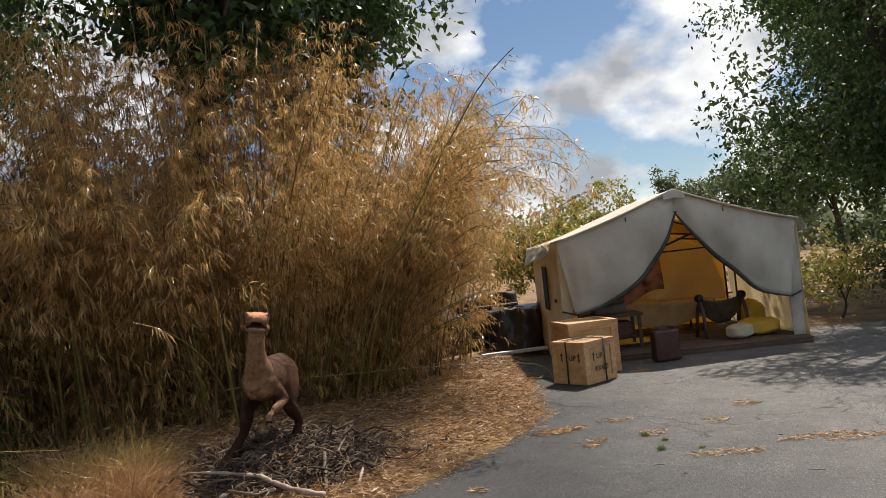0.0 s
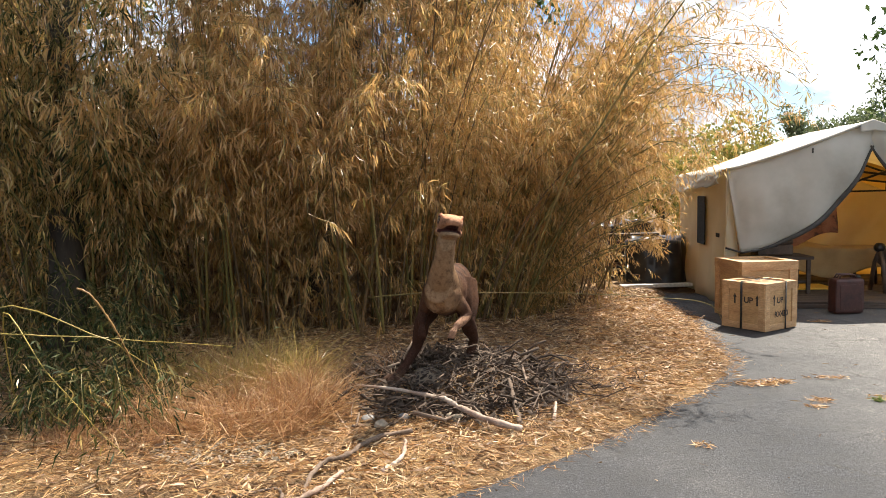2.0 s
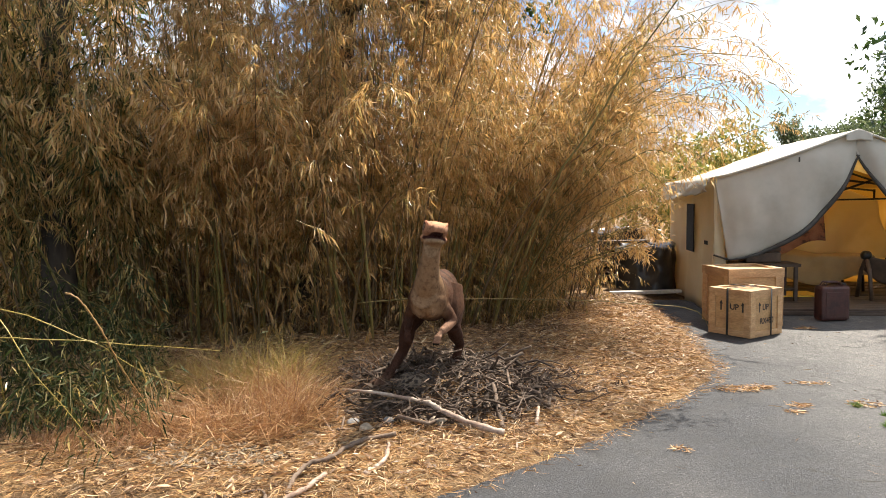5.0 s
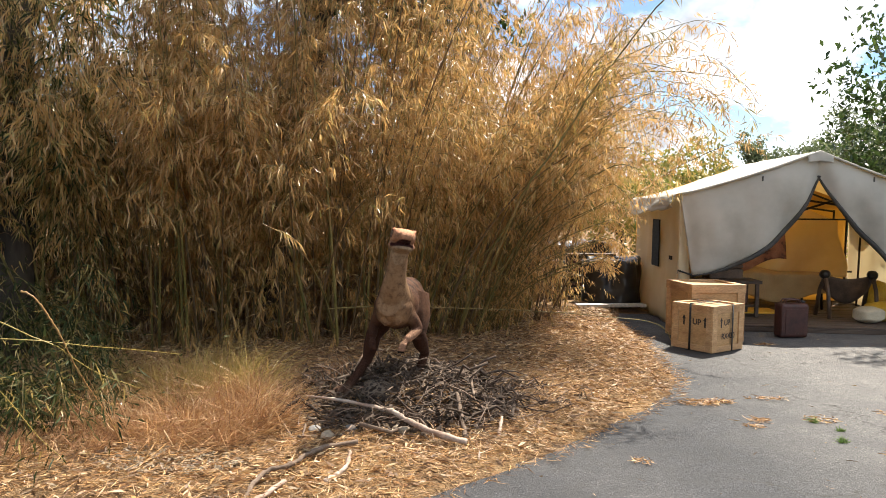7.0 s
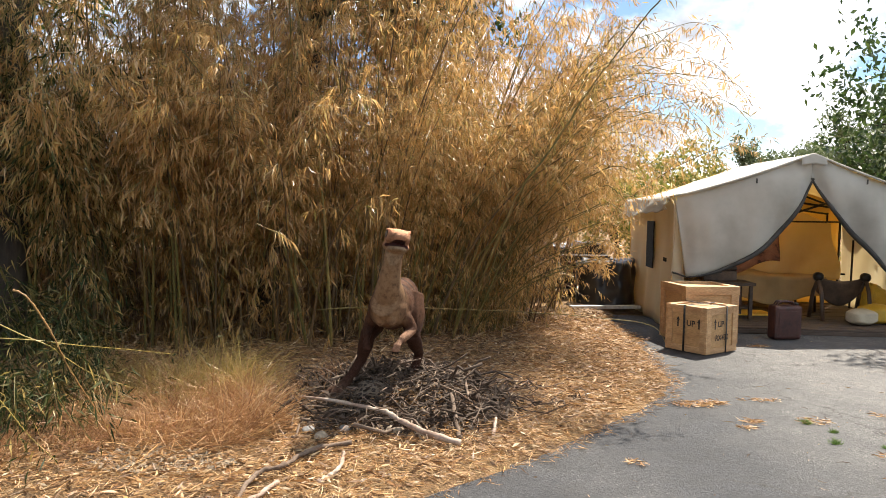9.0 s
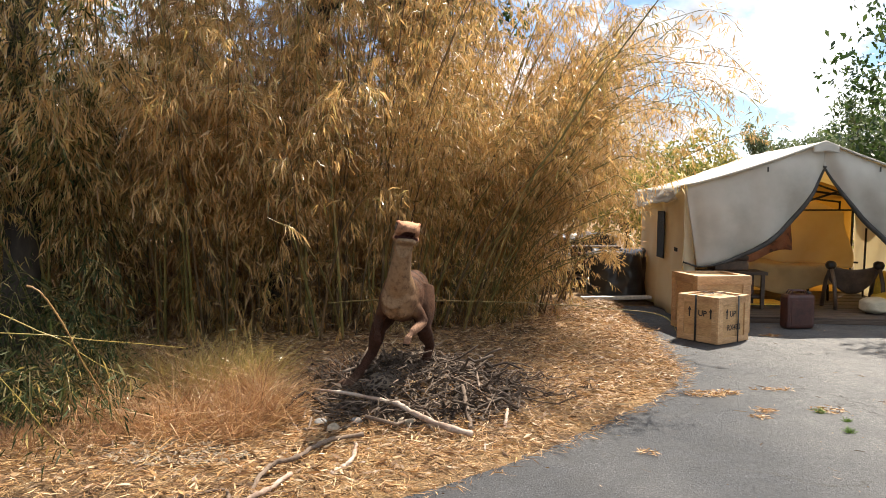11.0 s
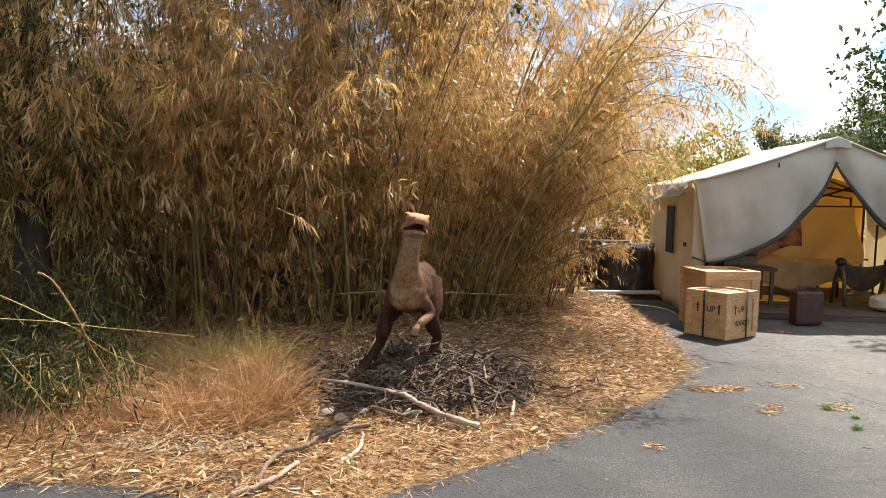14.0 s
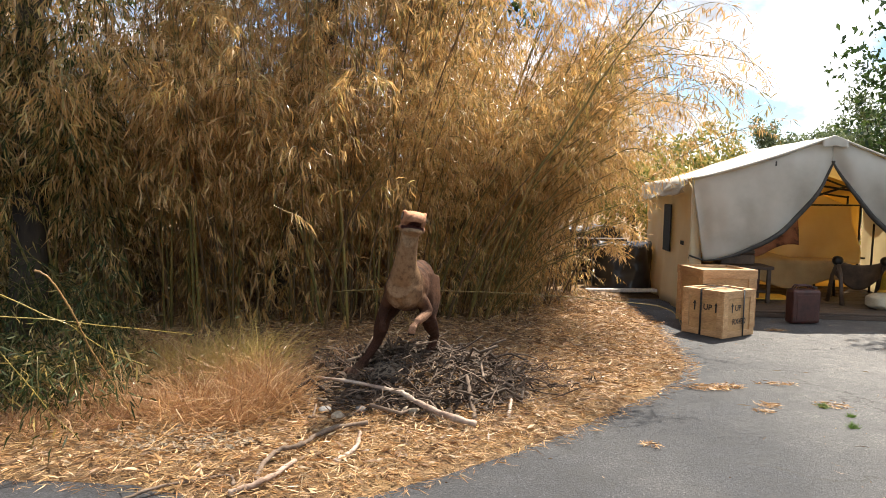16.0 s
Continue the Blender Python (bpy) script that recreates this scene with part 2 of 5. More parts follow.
def asphalt_material():
    m, nt, b = material("worn_asphalt")
    big = ramp_node(nt, noise_node(nt, 0.55, 5, 0.6), [(0.38, (0.022, 0.025, 0.032)), (0.5, (0.036, 0.039, 0.047)), (0.64, (0.066, 0.067, 0.072))])
    grit = ramp_node(nt, noise_node(nt, 70, 4, 0.8), [(0.3, (0.25, 0.25, 0.25)), (0.5, (0.85, 0.85, 0.85)), (0.62, (1.5, 1.48, 1.42)), (0.72, (3.2, 3.1, 2.9))])
    agg = nt.nodes.new("ShaderNodeTexVoronoi")
    agg.inputs["Scale"].default_value = 120
    tca = nt.nodes.new("ShaderNodeTexCoord")
    nt.links.new(tca.outputs["Object"], agg.inputs["Vector"])
    sepc = nt.nodes.new("ShaderNodeSeparateColor")
    nt.links.new(agg.outputs["Color"], sepc.inputs[0])
    stones = ramp_node(nt, sepc.outputs[0], [(0.0, (0.35, 0.35, 0.36)), (0.6, (0.75, 0.75, 0.76)), (0.9, (1.3, 1.28, 1.25)), (0.985, (2.6, 2.5, 2.3))])
    grit = mix_node(nt, 0.8, grit, stones, "MULTIPLY")
    blot = ramp_node(nt, noise_node(nt, 3.2, 6, 0.7), [(0.34, (0.38, 0.38, 0.40)), (0.5, (0.95, 0.95, 0.95)), (0.64, (1.5, 1.48, 1.44))])
    grit = mix_node(nt, 0.8, grit, blot, "MULTIPLY")
    col = mix_node(nt, 0.9, big, grit, "MULTIPLY")
    # old dusty surface on the far side of the drive, fresher seal along the planted edge
    tc = nt.nodes.new("ShaderNodeTexCoord")
    sep = nt.nodes.new("ShaderNodeSeparateXYZ")
    nt.links.new(tc.outputs["Object"], sep.inputs[0])
    add = nt.nodes.new("ShaderNodeMath")
    add.operation = "ADD"
    nt.links.new(sep.outputs["X"], add.inputs[0])
    wob = nt.nodes.new("ShaderNodeMath")
    wob.operation = "MULTIPLY"
    wob.inputs[1].default_value = 2.4
    nt.links.new(noise_node(nt, 0.9, 5, 0.6), wob.inputs[0])
    nt.links.new(wob.outputs[0], add.inputs[1])
    mr = nt.nodes.new("ShaderNodeMapRange")
    mr.inputs["From Min"].default_value, mr.inputs["From Max"].default_value = 2.1, 4.3
    nt.links.new(add.outputs[0], mr.inputs["Value"])
    dust = mix_node(nt, 0.75, (0.145, 0.141, 0.138), grit, "MULTIPLY")
    col = mix_node(nt, mr.outputs[0], col, dust)
    # cracks
    vor = nt.nodes.new("ShaderNodeTexVoronoi")
    vor.feature = "DISTANCE_TO_EDGE"
    vor.inputs["Scale"].default_value = 0.8
    warp = nt.nodes.new("ShaderNodeVectorMath")
    nw = nt.nodes.new("ShaderNodeTexNoise")
    nw.inputs["Scale"].default_value, nw.inputs["Detail"].default_value = 2.5, 6
    nt.links.new(tc.outputs["Object"], nw.inputs["Vector"])
    nt.links.new(tc.outputs["Object"], warp.inputs[0])
    nt.links.new(nw.outputs["Color"], warp.inputs[1])
    nt.links.new(warp.outputs[0], vor.inputs["Vector"])
    crack = ramp_node(nt, vor.outputs["Distance"], [(0.0, (1, 1, 1)), (0.006, (1, 1, 1)), (0.012, (0, 0, 0))])
    some = ramp_node(nt, noise_node(nt, 1.1, 2), [(0.47, (0, 0, 0)), (0.55, (1, 1, 1))])
    crack = mix_node(nt, 1.0, crack, some, "MULTIPLY")
    col = mix_node(nt, crack, col, (0.025, 0.024, 0.022))
    nt.links.new(col, b.inputs["Base Color"])
    b.inputs["Roughness"].default_value = 0.72
    bump(nt, b, grit, 0.7, 0.006)
    return m


def soil_material():
    m, nt, b = material("leaf_strewn_soil")
    col = ramp_node(nt, noise_node(nt, 1.3, 6, 0.65), [(0.32, (0.11, 0.07, 0.04)), (0.5, (0.24, 0.15, 0.075)), (0.68, (0.40, 0.27, 0.13))])
    grit = ramp_node(nt, noise_node(nt, 60, 5, 0.7), [(0.3, (0.35, 0.32, 0.3)), (0.6, (1.15, 1.1, 1.0))])
    col = mix_node(nt, 0.9, col, grit, "MULTIPLY")
    nt.links.new(col, b.inputs["Base Color"])
    b.inputs["Roughness"].default_value = 0.95
    bump(nt, b, grit, 0.9, 0.02)
    return m


def statue_material():
    """Painted hide: the coat's colours with fine cracks, blotches and scales."""
    m, nt, b = material("painted_reptile_skin")
    at = nt.nodes.new("ShaderNodeAttribute")
    at.attribute_name = "paint"
    spots = ramp_node(nt, noise_node(nt, 30, 7, 0.75), [(0.36, (0.35, 0.30, 0.27)), (0.48, (0.86, 0.82, 0.79)), (0.62, (1.12, 1.10, 1.08))])
    col = mix_node(nt, 0.75, at.outputs["Color"], spots, "MULTIPLY")
    tc = nt.nodes.new("ShaderNodeTexCoord")
    warp = nt.nodes.new("ShaderNodeVectorMath")
    warp.operation = "MULTIPLY_ADD"
    nw = nt.nodes.new("ShaderNodeTexNoise")
    nw.inputs["Scale"].default_value = 14
    nt.links.new(tc.outputs["Object"], nw.inputs["Vector"])
    nt.links.new(nw.outputs["Color"], warp.inputs[0])
    warp.inputs[1].default_value = (0.05, 0.05, 0.05)
    nt.links.new(tc.outputs["Object"], warp.inputs[2])
    vor = nt.nodes.new("ShaderNodeTexVoronoi")
    vor.feature = "DISTANCE_TO_EDGE"
    vor.inputs["Scale"].default_value = 70
    nt.links.new(warp.outputs[0], vor.inputs["Vector"])
    crease = ramp_node(nt, vor.outputs["Distance"], [(0.0, (0.45, 0.40, 0.37)), (0.10, (1, 1, 1))])
    col = mix_node(nt, 0.3, col, crease, "MULTIPLY")
    nt.links.new(col, b.inputs["Base Color"])
    b.inputs["Roughness"].default_value = 0.75
    b.inputs["Specular IOR Level"].default_value = 0.15
    both = mix_node(nt, 0.5, noise_node(nt, 60, 9, 0.75), crease)
    bump(nt, b, both, 0.8, 0.008)
    return m


def spotted_material():
    m, nt, b = material("spotted_cloth")
    vor = nt.nodes.new("ShaderNodeTexVoronoi")
    vor.feature = "DISTANCE_TO_EDGE"
    vor.inputs["Scale"].default_value = 30
    tc = nt.nodes.new("ShaderNodeTexCoord")
    nt.links.new(tc.outputs["Object"], vor.inputs["Vector"])
    col = ramp_node(nt, vor.outputs["Distance"], [(0.10, (0.17, 0.13, 0.09)), (0.17, (0.03, 0.02, 0.015))])
    nt.links.new(mix_node(nt, 0.5, col, noise_node(nt, 80, 4), "MULTIPLY"), b.inputs["Base Color"])
    b.inputs["Roughness"].default_value = 0.9
    return m


ASPHALT = asphalt_material()
SOIL = soil_material()
SKIN = statue_material()
SPOTTED = spotted_material()

# ---------------------------------------------------------------- mesh helpers
rng = np.random.default_rng(7)


class Geo:
    """Collects vertices and faces."""

    def __init__(self):
        self.v, self.f, self.n = [], [], 0

    def add(self, v, f):
        v = np.asarray(v, float)
        self.v.append(v)
        self.f += [tuple(i + self.n for i in face) for face in f]
        self.n += len(v)

    def mesh(self, name, smooth=True):
        me = bpy.data.meshes.new(name)
        me.from_pydata(np.concatenate(self.v).tolist(), [], self.f)
        me.update()
        if smooth:
            me.polygons.foreach_set("use_smooth", [True] * len(me.polygons))
        return me


def tube(path, radii, sides=7, cap=True):
    """Vertices and faces of a tube along a path."""
    p = [Vector(q) for q in path]
    n = len(p)
    if not hasattr(radii, "__len__"):
        radii = [radii] * n
    v, f = [], []
    up = Vector((0.13, 0.27, 1)).normalized()
    t0 = (p[1] - p[0]).normalized()
    side = t0.cross(up)
    if side.length < 0.05:
        side = t0.cross(Vector((1, 0.2, 0)))
    side.normalize()
    for i in range(n):
        t = (p[min(i + 1, n - 1)] - p[max(i - 1, 0)]).normalized()
        side = (side - t * side.dot(t)).normalized()
        other = t.cross(side)
        for k in range(sides):
            a = 2 * math.pi * k / sides
            v.append(p[i] + (side * math.cos(a) + other * math.sin(a)) * radii[i])
    for i in range(n - 1):
        for k in range(sides):
            k2 = (k + 1) % sides
            f.append((i * sides + k, i * sides + k2, (i + 1) * sides + k2, (i + 1) * sides + k))
    if cap:
        f.append(tuple(range(sides - 1, -1, -1)))
        f.append(tuple((n - 1) * sides + k for k in range(sides)))
    return [tuple(q) for q in v], f


def part(name, me, mat, parent=None, label="", kind=""):
    """One mesh object under a thing or a part."""
    if isinstance(me, Geo):
        me = me.mesh(name)
    elif isinstance(me, bmesh.types.BMesh):
        bm, me = me, bpy.data.meshes.new(name)
        bm.to_mesh(me)
        bm.free()
    if mat and not me.materials:
        me.materials.append(mat)
    ob = new(name, me)
    if parent:
        ob.parent = parent
    return tagged(ob, label=label, kind=kind)


def thing(name, label, category, group="", kind="", at=None):
    ob = new(name)
    ob.empty_display_size = 0.1
    if at is not None:
        ob.matrix_basis = at
    return tagged(ob, label, category, group, kind)


def box(w, d, h, at=(0, 0, 0), bevel=0.006, turn=(0, 0, 0)):
    """A bevelled box standing on at."""
    bm = bmesh.new()
    bmesh.ops.create_cube(bm, size=1)
    bmesh.ops.scale(bm, vec=(w, d, h), verts=bm.verts)
    if bevel:
        bmesh.ops.bevel(bm, geom=bm.edges[:], offset=bevel, segments=2, affect="EDGES", profile=0.5)
    m = Matrix.Translation(Vector(at)) @ Euler([radians(a) for a in turn]).to_matrix().to_4x4() @ Matrix.Translation((0, 0, h / 2))
    bm.transform(m)
    return bm


def sheet(fn, nu, nv):
    """A grid of fn(u, v), u and v from 0 to 1."""
    g = Geo()
    v = [fn(i / (nu - 1), j / (nv - 1)) for i in range(nu) for j in range(nv)]
    f = [(i * nv + j, (i + 1) * nv + j, (i + 1) * nv + j + 1, i * nv + j + 1) for i in range(nu - 1) for j in range(nv - 1)]
    g.add(v, f)
    return g


def thick(ob, t=0.006):
    md = ob.modifiers.new("thickness", "SOLIDIFY")
    md.thickness, md.offset = t, 0
    return ob


def blades(base, way, length, width, bend=0.15, droop=None):
    """Narrow folded leaves or blades: one mesh of many."""
    base, way = np.asarray(base, float), np.asarray(way, float)
    n = len(base)
    way = way / np.maximum(np.linalg.norm(way, axis=1, keepdims=True), 1e-6)
    ref = rng.normal(size=(n, 3))
    side = np.cross(way, ref)
    side /= np.maximum(np.linalg.norm(side, axis=1, keepdims=True), 1e-6)
    nor = np.cross(way, side)
    length = np.broadcast_to(length, n)[:, None]
    width = np.broadcast_to(width, n)[:, None]
    mid = base + way * length * 0.42 + nor * length * bend * 0.5
    tip = base + way * length + nor * length * bend * rng.uniform(-1, 1, (n, 1))
    if droop is not None:
        tip[:, 2] -= (length * droop)[:, 0]
        mid[:, 2] -= (length * droop)[:, 0] * 0.15
    v = np.stack([base, mid + side * width / 2, tip, mid - side * width / 2], axis=1).reshape(-1, 3)
    q = np.arange(n)[:, None] * 4 + np.arange(4)[None]
    tri = np.concatenate([q[:, [0, 1, 3]], q[:, [1, 2, 3]]], axis=1).reshape(-1, 3)
    return v, tri


def mesh_np(name, v, tri):
    me = bpy.data.meshes.new(name)
    me.vertices.add(len(v))
    me.vertices.foreach_set("co", np.ascontiguousarray(v, dtype=np.float32).ravel())
    me.loops.add(len(tri) * 3)
    me.loops.foreach_set("vertex_index", np.ascontiguousarray(tri, dtype=np.int32).ravel())
    me.polygons.add(len(tri))
    me.polygons.foreach_set("loop_start", np.arange(0, len(tri) * 3, 3, dtype=np.int32))
    me.polygons.foreach_set("loop_total", np.full(len(tri), 3, dtype=np.int32))
    me.update(calc_edges=True)
    return me


def smooth_noise(x, y, s, seed=0.0):
    return noise.noise(Vector((x * s + seed, y * s - seed, seed * 0.7)))


# ---------------------------------------------------------------- ground
# edge of the planted bed, where it meets the asphalt
EDGE = [(-12.0, 2.0), (-5.0, 2.2), (-2.95, 2.25), (-2.3, 2.27), (-1.75, 2.12), (-1.17, 2.27), (-0.57, 2.87), (-0.26, 3.2), (0.12, 3.69), (0.57, 4.3),
        (0.92, 4.86), (1.1, 5.4), (1.1, 5.93), (1.15, 6.6), (1.2, 7.3), (1.1, 8.3), (1.3, 9.4), (1.5, 12.0), (2.2, 16.0)]


def edge_points(step=0.08):
    pts = []
    for (x0, y0), (x1, y1) in zip(EDGE, EDGE[1:]):
        k = max(2, int(math.hypot(x1 - x0, y1 - y0) / step))
        for i in range(k):
            pts.append((x0 + (x1 - x0) * i / k, y0 + (y1 - y0) * i / k))
    return np.array(pts)


EDGE_PTS = edge_points()
EDGE_X, EDGE_Y = np.array([p[0] for p in EDGE]), np.array([p[1] for p in EDGE])


def inside_bed(x, y):
    """Whether places lie on the planted side of the edge."""
    x, y = np.atleast_1d(x), np.atleast_1d(y)
    poly = EDGE + [(2.2, 60.0), (-60, 60.0), (-60, 2.0)]
    ins = np.zeros(len(x), bool)
    j = len(poly) - 1
    for i in range(len(poly)):
        xi, yi = poly[i]
        xj, yj = poly[j]
        c = ((yi > y) != (yj > y)) & (x < (xj - xi) * (y - yi) / (yj - yi + 1e-12) + xi)
        ins ^= c
        j = i
    return ins


def edge_distance(x, y):
    d = np.hypot(np.atleast_1d(x)[:, None] - EDGE_PTS[None, :, 0], np.atleast_1d(y)[:, None] - EDGE_PTS[None, :, 1])
    return d.min(axis=1)


def bed_height(x, y):
    """Height of the litter on the planted bed."""
    x, y = np.atleast_1d(np.asarray(x, float)), np.atleast_1d(np.asarray(y, float))
    d = edge_distance(x, y)
    h = 0.05 * (1 - np.exp(-d / 0.12)) + 0.05 * np.clip((d - 0.3) / 2.0, 0, 1)
    h += 0.17 * np.exp(-(((x + 1.15) / 0.62) ** 2 + ((y - 4.15) / 0.55) ** 2))
    h += np.array([0.018 * smooth_noise(a, b, 2.3) + 0.010 * smooth_noise(a, b, 7.0, 3.1) for a, b in zip(x, y)])
    return np.where(inside_bed(x, y), np.maximum(h, 0.006), 0.0)


ground = part("ground", sheet(lambda u, v: ((u - 0.5) * 4000, (v - 0.5) * 4000, -0.03), 3, 3), SOIL)
tagged(ground, "bare dry soil reaching to the horizon", "ground", kind="structure")


def asphalt_sheet():
    g = sheet(lambda u, v: (-14 + 30 * u, -16 + 25.4 * v, 0.006 * smooth_noise(-14 + 30 * u, -16 + 25.4 * v, 0.7)), 61, 52)
    return g


asphalt = part("pavement", asphalt_sheet(), ASPHALT)
tagged(asphalt, "worn dark grey asphalt drive with fine cracks", "asphalt", kind="structure")


def bed_sheet():
    xs, ys = np.arange(-9, 2.3, 0.06), np.arange(1.95, 13.5, 0.06)
    gx, gy = np.meshgrid(xs, ys, indexing="ij")
    fx, fy = gx.ravel(), gy.ravel()
    # the edge wavers a little
    z = bed_height(fx, fy)
    ins = inside_bed(fx, fy)
    idx = np.arange(len(fx)).reshape(gx.shape)
    q = np.stack([idx[:-1, :-1], idx[1:, :-1], idx[1:, 1:], idx[:-1, 1:]], axis=-1).reshape(-1, 4)
    q = q[ins[q].any(axis=1)]
    z = np.where(ins, z, -0.012)
    used = np.unique(q)
    remap = np.full(len(fx), -1)
    remap[used] = np.arange(len(used))
    g = Geo()
    g.add(np.stack([fx, fy, z], axis=1)[used], remap[q].tolist())
    return g


bed = part("planted_bed", bed_sheet(), SOIL)
tagged(bed, "raised bed of soil under dry straw and leaves", "ground", kind="structure")

# ---------------------------------------------------------------- tent
TX0, TX1, TXR = 1.82, 5.08, 3.46          # side walls and ridge
TYF, TYB = 8.30, 10.9                     # front and back
EAVE, RIDGE = 1.65, 2.20


def roof_z(x):
    k = abs(x - TXR) / (TXR - TX0 if x < TXR else TX1 - TXR)
    return RIDGE + (EAVE - RIDGE) * k - 0.05 * math.sin(math.pi * min(k, 1)) * 0.6


def flap_curve(points):
    """A smooth curve through a few points, by u from 0 to 1."""
    p = [Vector(q) for q in points]

    def at(u):
        s = u * (len(p) - 1)
        i = min(int(s), len(p) - 2)
        t = s - i
        a, b, c, d = p[max(i - 1, 0)], p[i], p[i + 1], p[min(i + 2, len(p) - 1)]
        return 0.5 * ((2 * b) + (c - a) * t + (2 * a - 5 * b + 4 * c - d) * t * t + (3 * b - 3 * c + d - a) * t ** 3)
    return at


def build_tent():
    tent = thing("tent", "off-white canvas wall tent with front flaps tied open", "tent", at=pose(3.46, 9.6, 0))
    inv = tent.matrix_basis.inverted()

    def tp(name, g, mat, parent=tent, label="", t=0.006):
        if isinstance(g, Geo):
            g.v = [np.array([tuple(inv @ Vector(p)) for p in np.concatenate(g.v)])]
        else:
            g.transform(inv)
        ob = part(name, g, mat, parent, label)
        if t:
            thick(ob, t)
        return ob

    # roof slopes
    for name, xa in (("roof_slope", TX0 - 0.04), ("roof_slope", TX1 + 0.04)):
        def fn(u, v, xa=xa):
            x = TXR + (xa - TXR) * u
            y = TYF - 0.06 + (TYB + 0.1 - TYF + 0.06) * v
            sag = 0.035 * math.sin(math.pi * u) * math.sin(math.pi * v) + 0.01 * smooth_noise(x, y, 3)
            return (x, y, roof_z(min(max(x, TX0), TX1)) - sag - 0.02 * v + 0.012)
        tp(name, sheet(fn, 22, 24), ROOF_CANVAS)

        # hanging valance, loose and crumpled

        def val(u, v, xa=xa):
            y = TYF - 0.06 + (TYB + 0.1 - TYF + 0.06) * u
            s = -1 if xa < TXR else 1
            drop = 0.17 + 0.14 * u + 0.04 * smooth_noise(y, 0, 2.5)
            return (xa + s * (0.03 + 0.13 * v * (0.6 + 0.5 * smooth_noise(y, v, 3.0, 2.0))), y, EAVE + 0.01 - 0.02 * u - drop * v)
        tp("valance", sheet(val, 40, 7), CANVAS_SHADED, label="crumpled off-white eave flap")
    # side and back walls
    for x, nm in ((TX0, "side_wall"), (TX1, "side_wall")):
        def fn(u, v, x=x):
            y = TYF + (TYB - TYF) * u
            s = -1 if x < TXR else 1
            fold = 0.022 * math.sin(u * 26 + 2.0 * v) * (1 - 0.6 * v) + 0.03 * smooth_noise(u * 3, v * 1.5, 1.2)
            return (x + s * (0.05 * (1 - v) ** 2) + fold, y, 0.0 + (EAVE - 0.0) * v)
        tp(nm, sheet(fn, 60, 14), CANVAS_CREAM, label="cream canvas side wall")

    def back(u, v):
        x = TX0 + (TX1 - TX0) * u
        return (x, TYB + 0.03 * math.sin(u * 19 + v * 2) + 0.05 * smooth_noise(u * 4, v * 2, 1), roof_z(x) * v)
    tp("back_wall", sheet(back, 50, 14), CANVAS_GOLD_LIT, label="back wall canvas coloured gold for light through the roof")
    # window on the side wall
    win = tp("window", box(0.016, 0.40, 0.64, (TX0 - 0.055, 9.30, 0.69), 0.004), MESH_DARK, label="black mesh window with a rolled cover", t=0)
    # front flaps
    left = flap_curve([(3.495, 0, 1.92), (3.29, 0, 1.50), (2.92, 0, 1.06), (2.40, 0, 0.76), (1.98, 0, 0.66)])
    right = flap_curve([(3.465, 0, 1.92), (3.79, 0, 1.46), (4.14, 0, 1.10), (4.50, 0, 0.75), (4.92, 0, 0.62)])
    for curve, x_out, nm in ((left, TX0, "door_flap"), (right, TX1, "door_flap")):
        def fn(u, v, curve=curve, x_out=x_out):
            c = curve(u)
            xt = TXR + (x_out - TXR) * min(1, u * 1.02)
            k = v
            x = c.x + (xt - c.x) * k
            z = c.z + (roof_z(xt) - c.z) * k
            billow = -0.10 * math.sin(math.pi * k) * math.sin(math.pi * min(u * 1.05, 1)) - 0.05 * (1 - k) * u
            fold = 0.022 * math.sin(u * 19 + k * 4) * (1 - k) + 0.03 * smooth_noise(x, z, 2.2, 5) + 0.012 * smooth_noise(x * 2.5, z * 0.7, 3.5, 9)
            return (x, TYF + billow + fold, z)
        flap = tp(nm, sheet(fn, 44, 20), CANVAS_SHADED)
        g = Geo()
        pts = []
        for i in range(33):
            pts.append(Vector(fn(i / 32, 0.0)) + Vector((0, -0.008, -0.01)))
        g.add(*tube(pts, [0.010 + 0.022 * math.sin(math.pi * min(1, i / 32 * 1.1)) for i in range(33)], 8))
        tp("flap_edge", g, TRIM_GREY, flap, "dark grey zip tape rolled along the edge", t=0)
        # strip of front wall beside the opening

        def strip(u, v, x_out=x_out, curve=curve):
            end = curve(1.0)
            z = (EAVE - 0.01) * v
            inner = end.x if z < end.z else end.x + (x_out + (end.x - x_out) * 0.25 - end.x) * (z - end.z) / (EAVE - end.z)
            x = x_out + (inner - x_out) * u
            return (x, TYF + 0.012 + 0.012 * math.sin(v * 9 + u * 5) + 0.02 * u, z)
        tp("front_wall", sheet(strip, 8, 12), CANVAS_CREAM if x_out < TXR else CANVAS_SHADED, label="narrow strip of front canvas")
        g = Geo()
        e = curve(1.0)
        g.add(*tube([(e.x, TYF - 0.06, e.z), (e.x + (x_out - e.x) * 0.6, TYF - 0.03, e.z + 0.03), (x_out, TYF, e.z + 0.05)], 0.012, 6))
        tp("tie", g, TRIM_GREY, label="dark tie holding a flap back", t=0)
    for x_out in (TX0 - 0.04, TX1 + 0.04):
        g = Geo()
        g.add(*tube([(TXR + (x_out - TXR) * q / 10, TYF - 0.055, roof_z(min(max(TXR + (x_out - TXR) * q / 10, TX0), TX1)) + 0.006) for q in range(11)], 0.014, 8))
        tp("roof_hem", g, CANVAS_SHADED, label="rolled white hem of the roof", t=0)
    # small cap over the ridge end

    def cap(u, v):
        x = TXR + (u - 0.5) * 0.30
        return (x, TYF - 0.075 - 0.02 * v, roof_z(x) + 0.016 - 0.105 * v - 0.02 * math.cos((u - 0.5) * 5) * v)
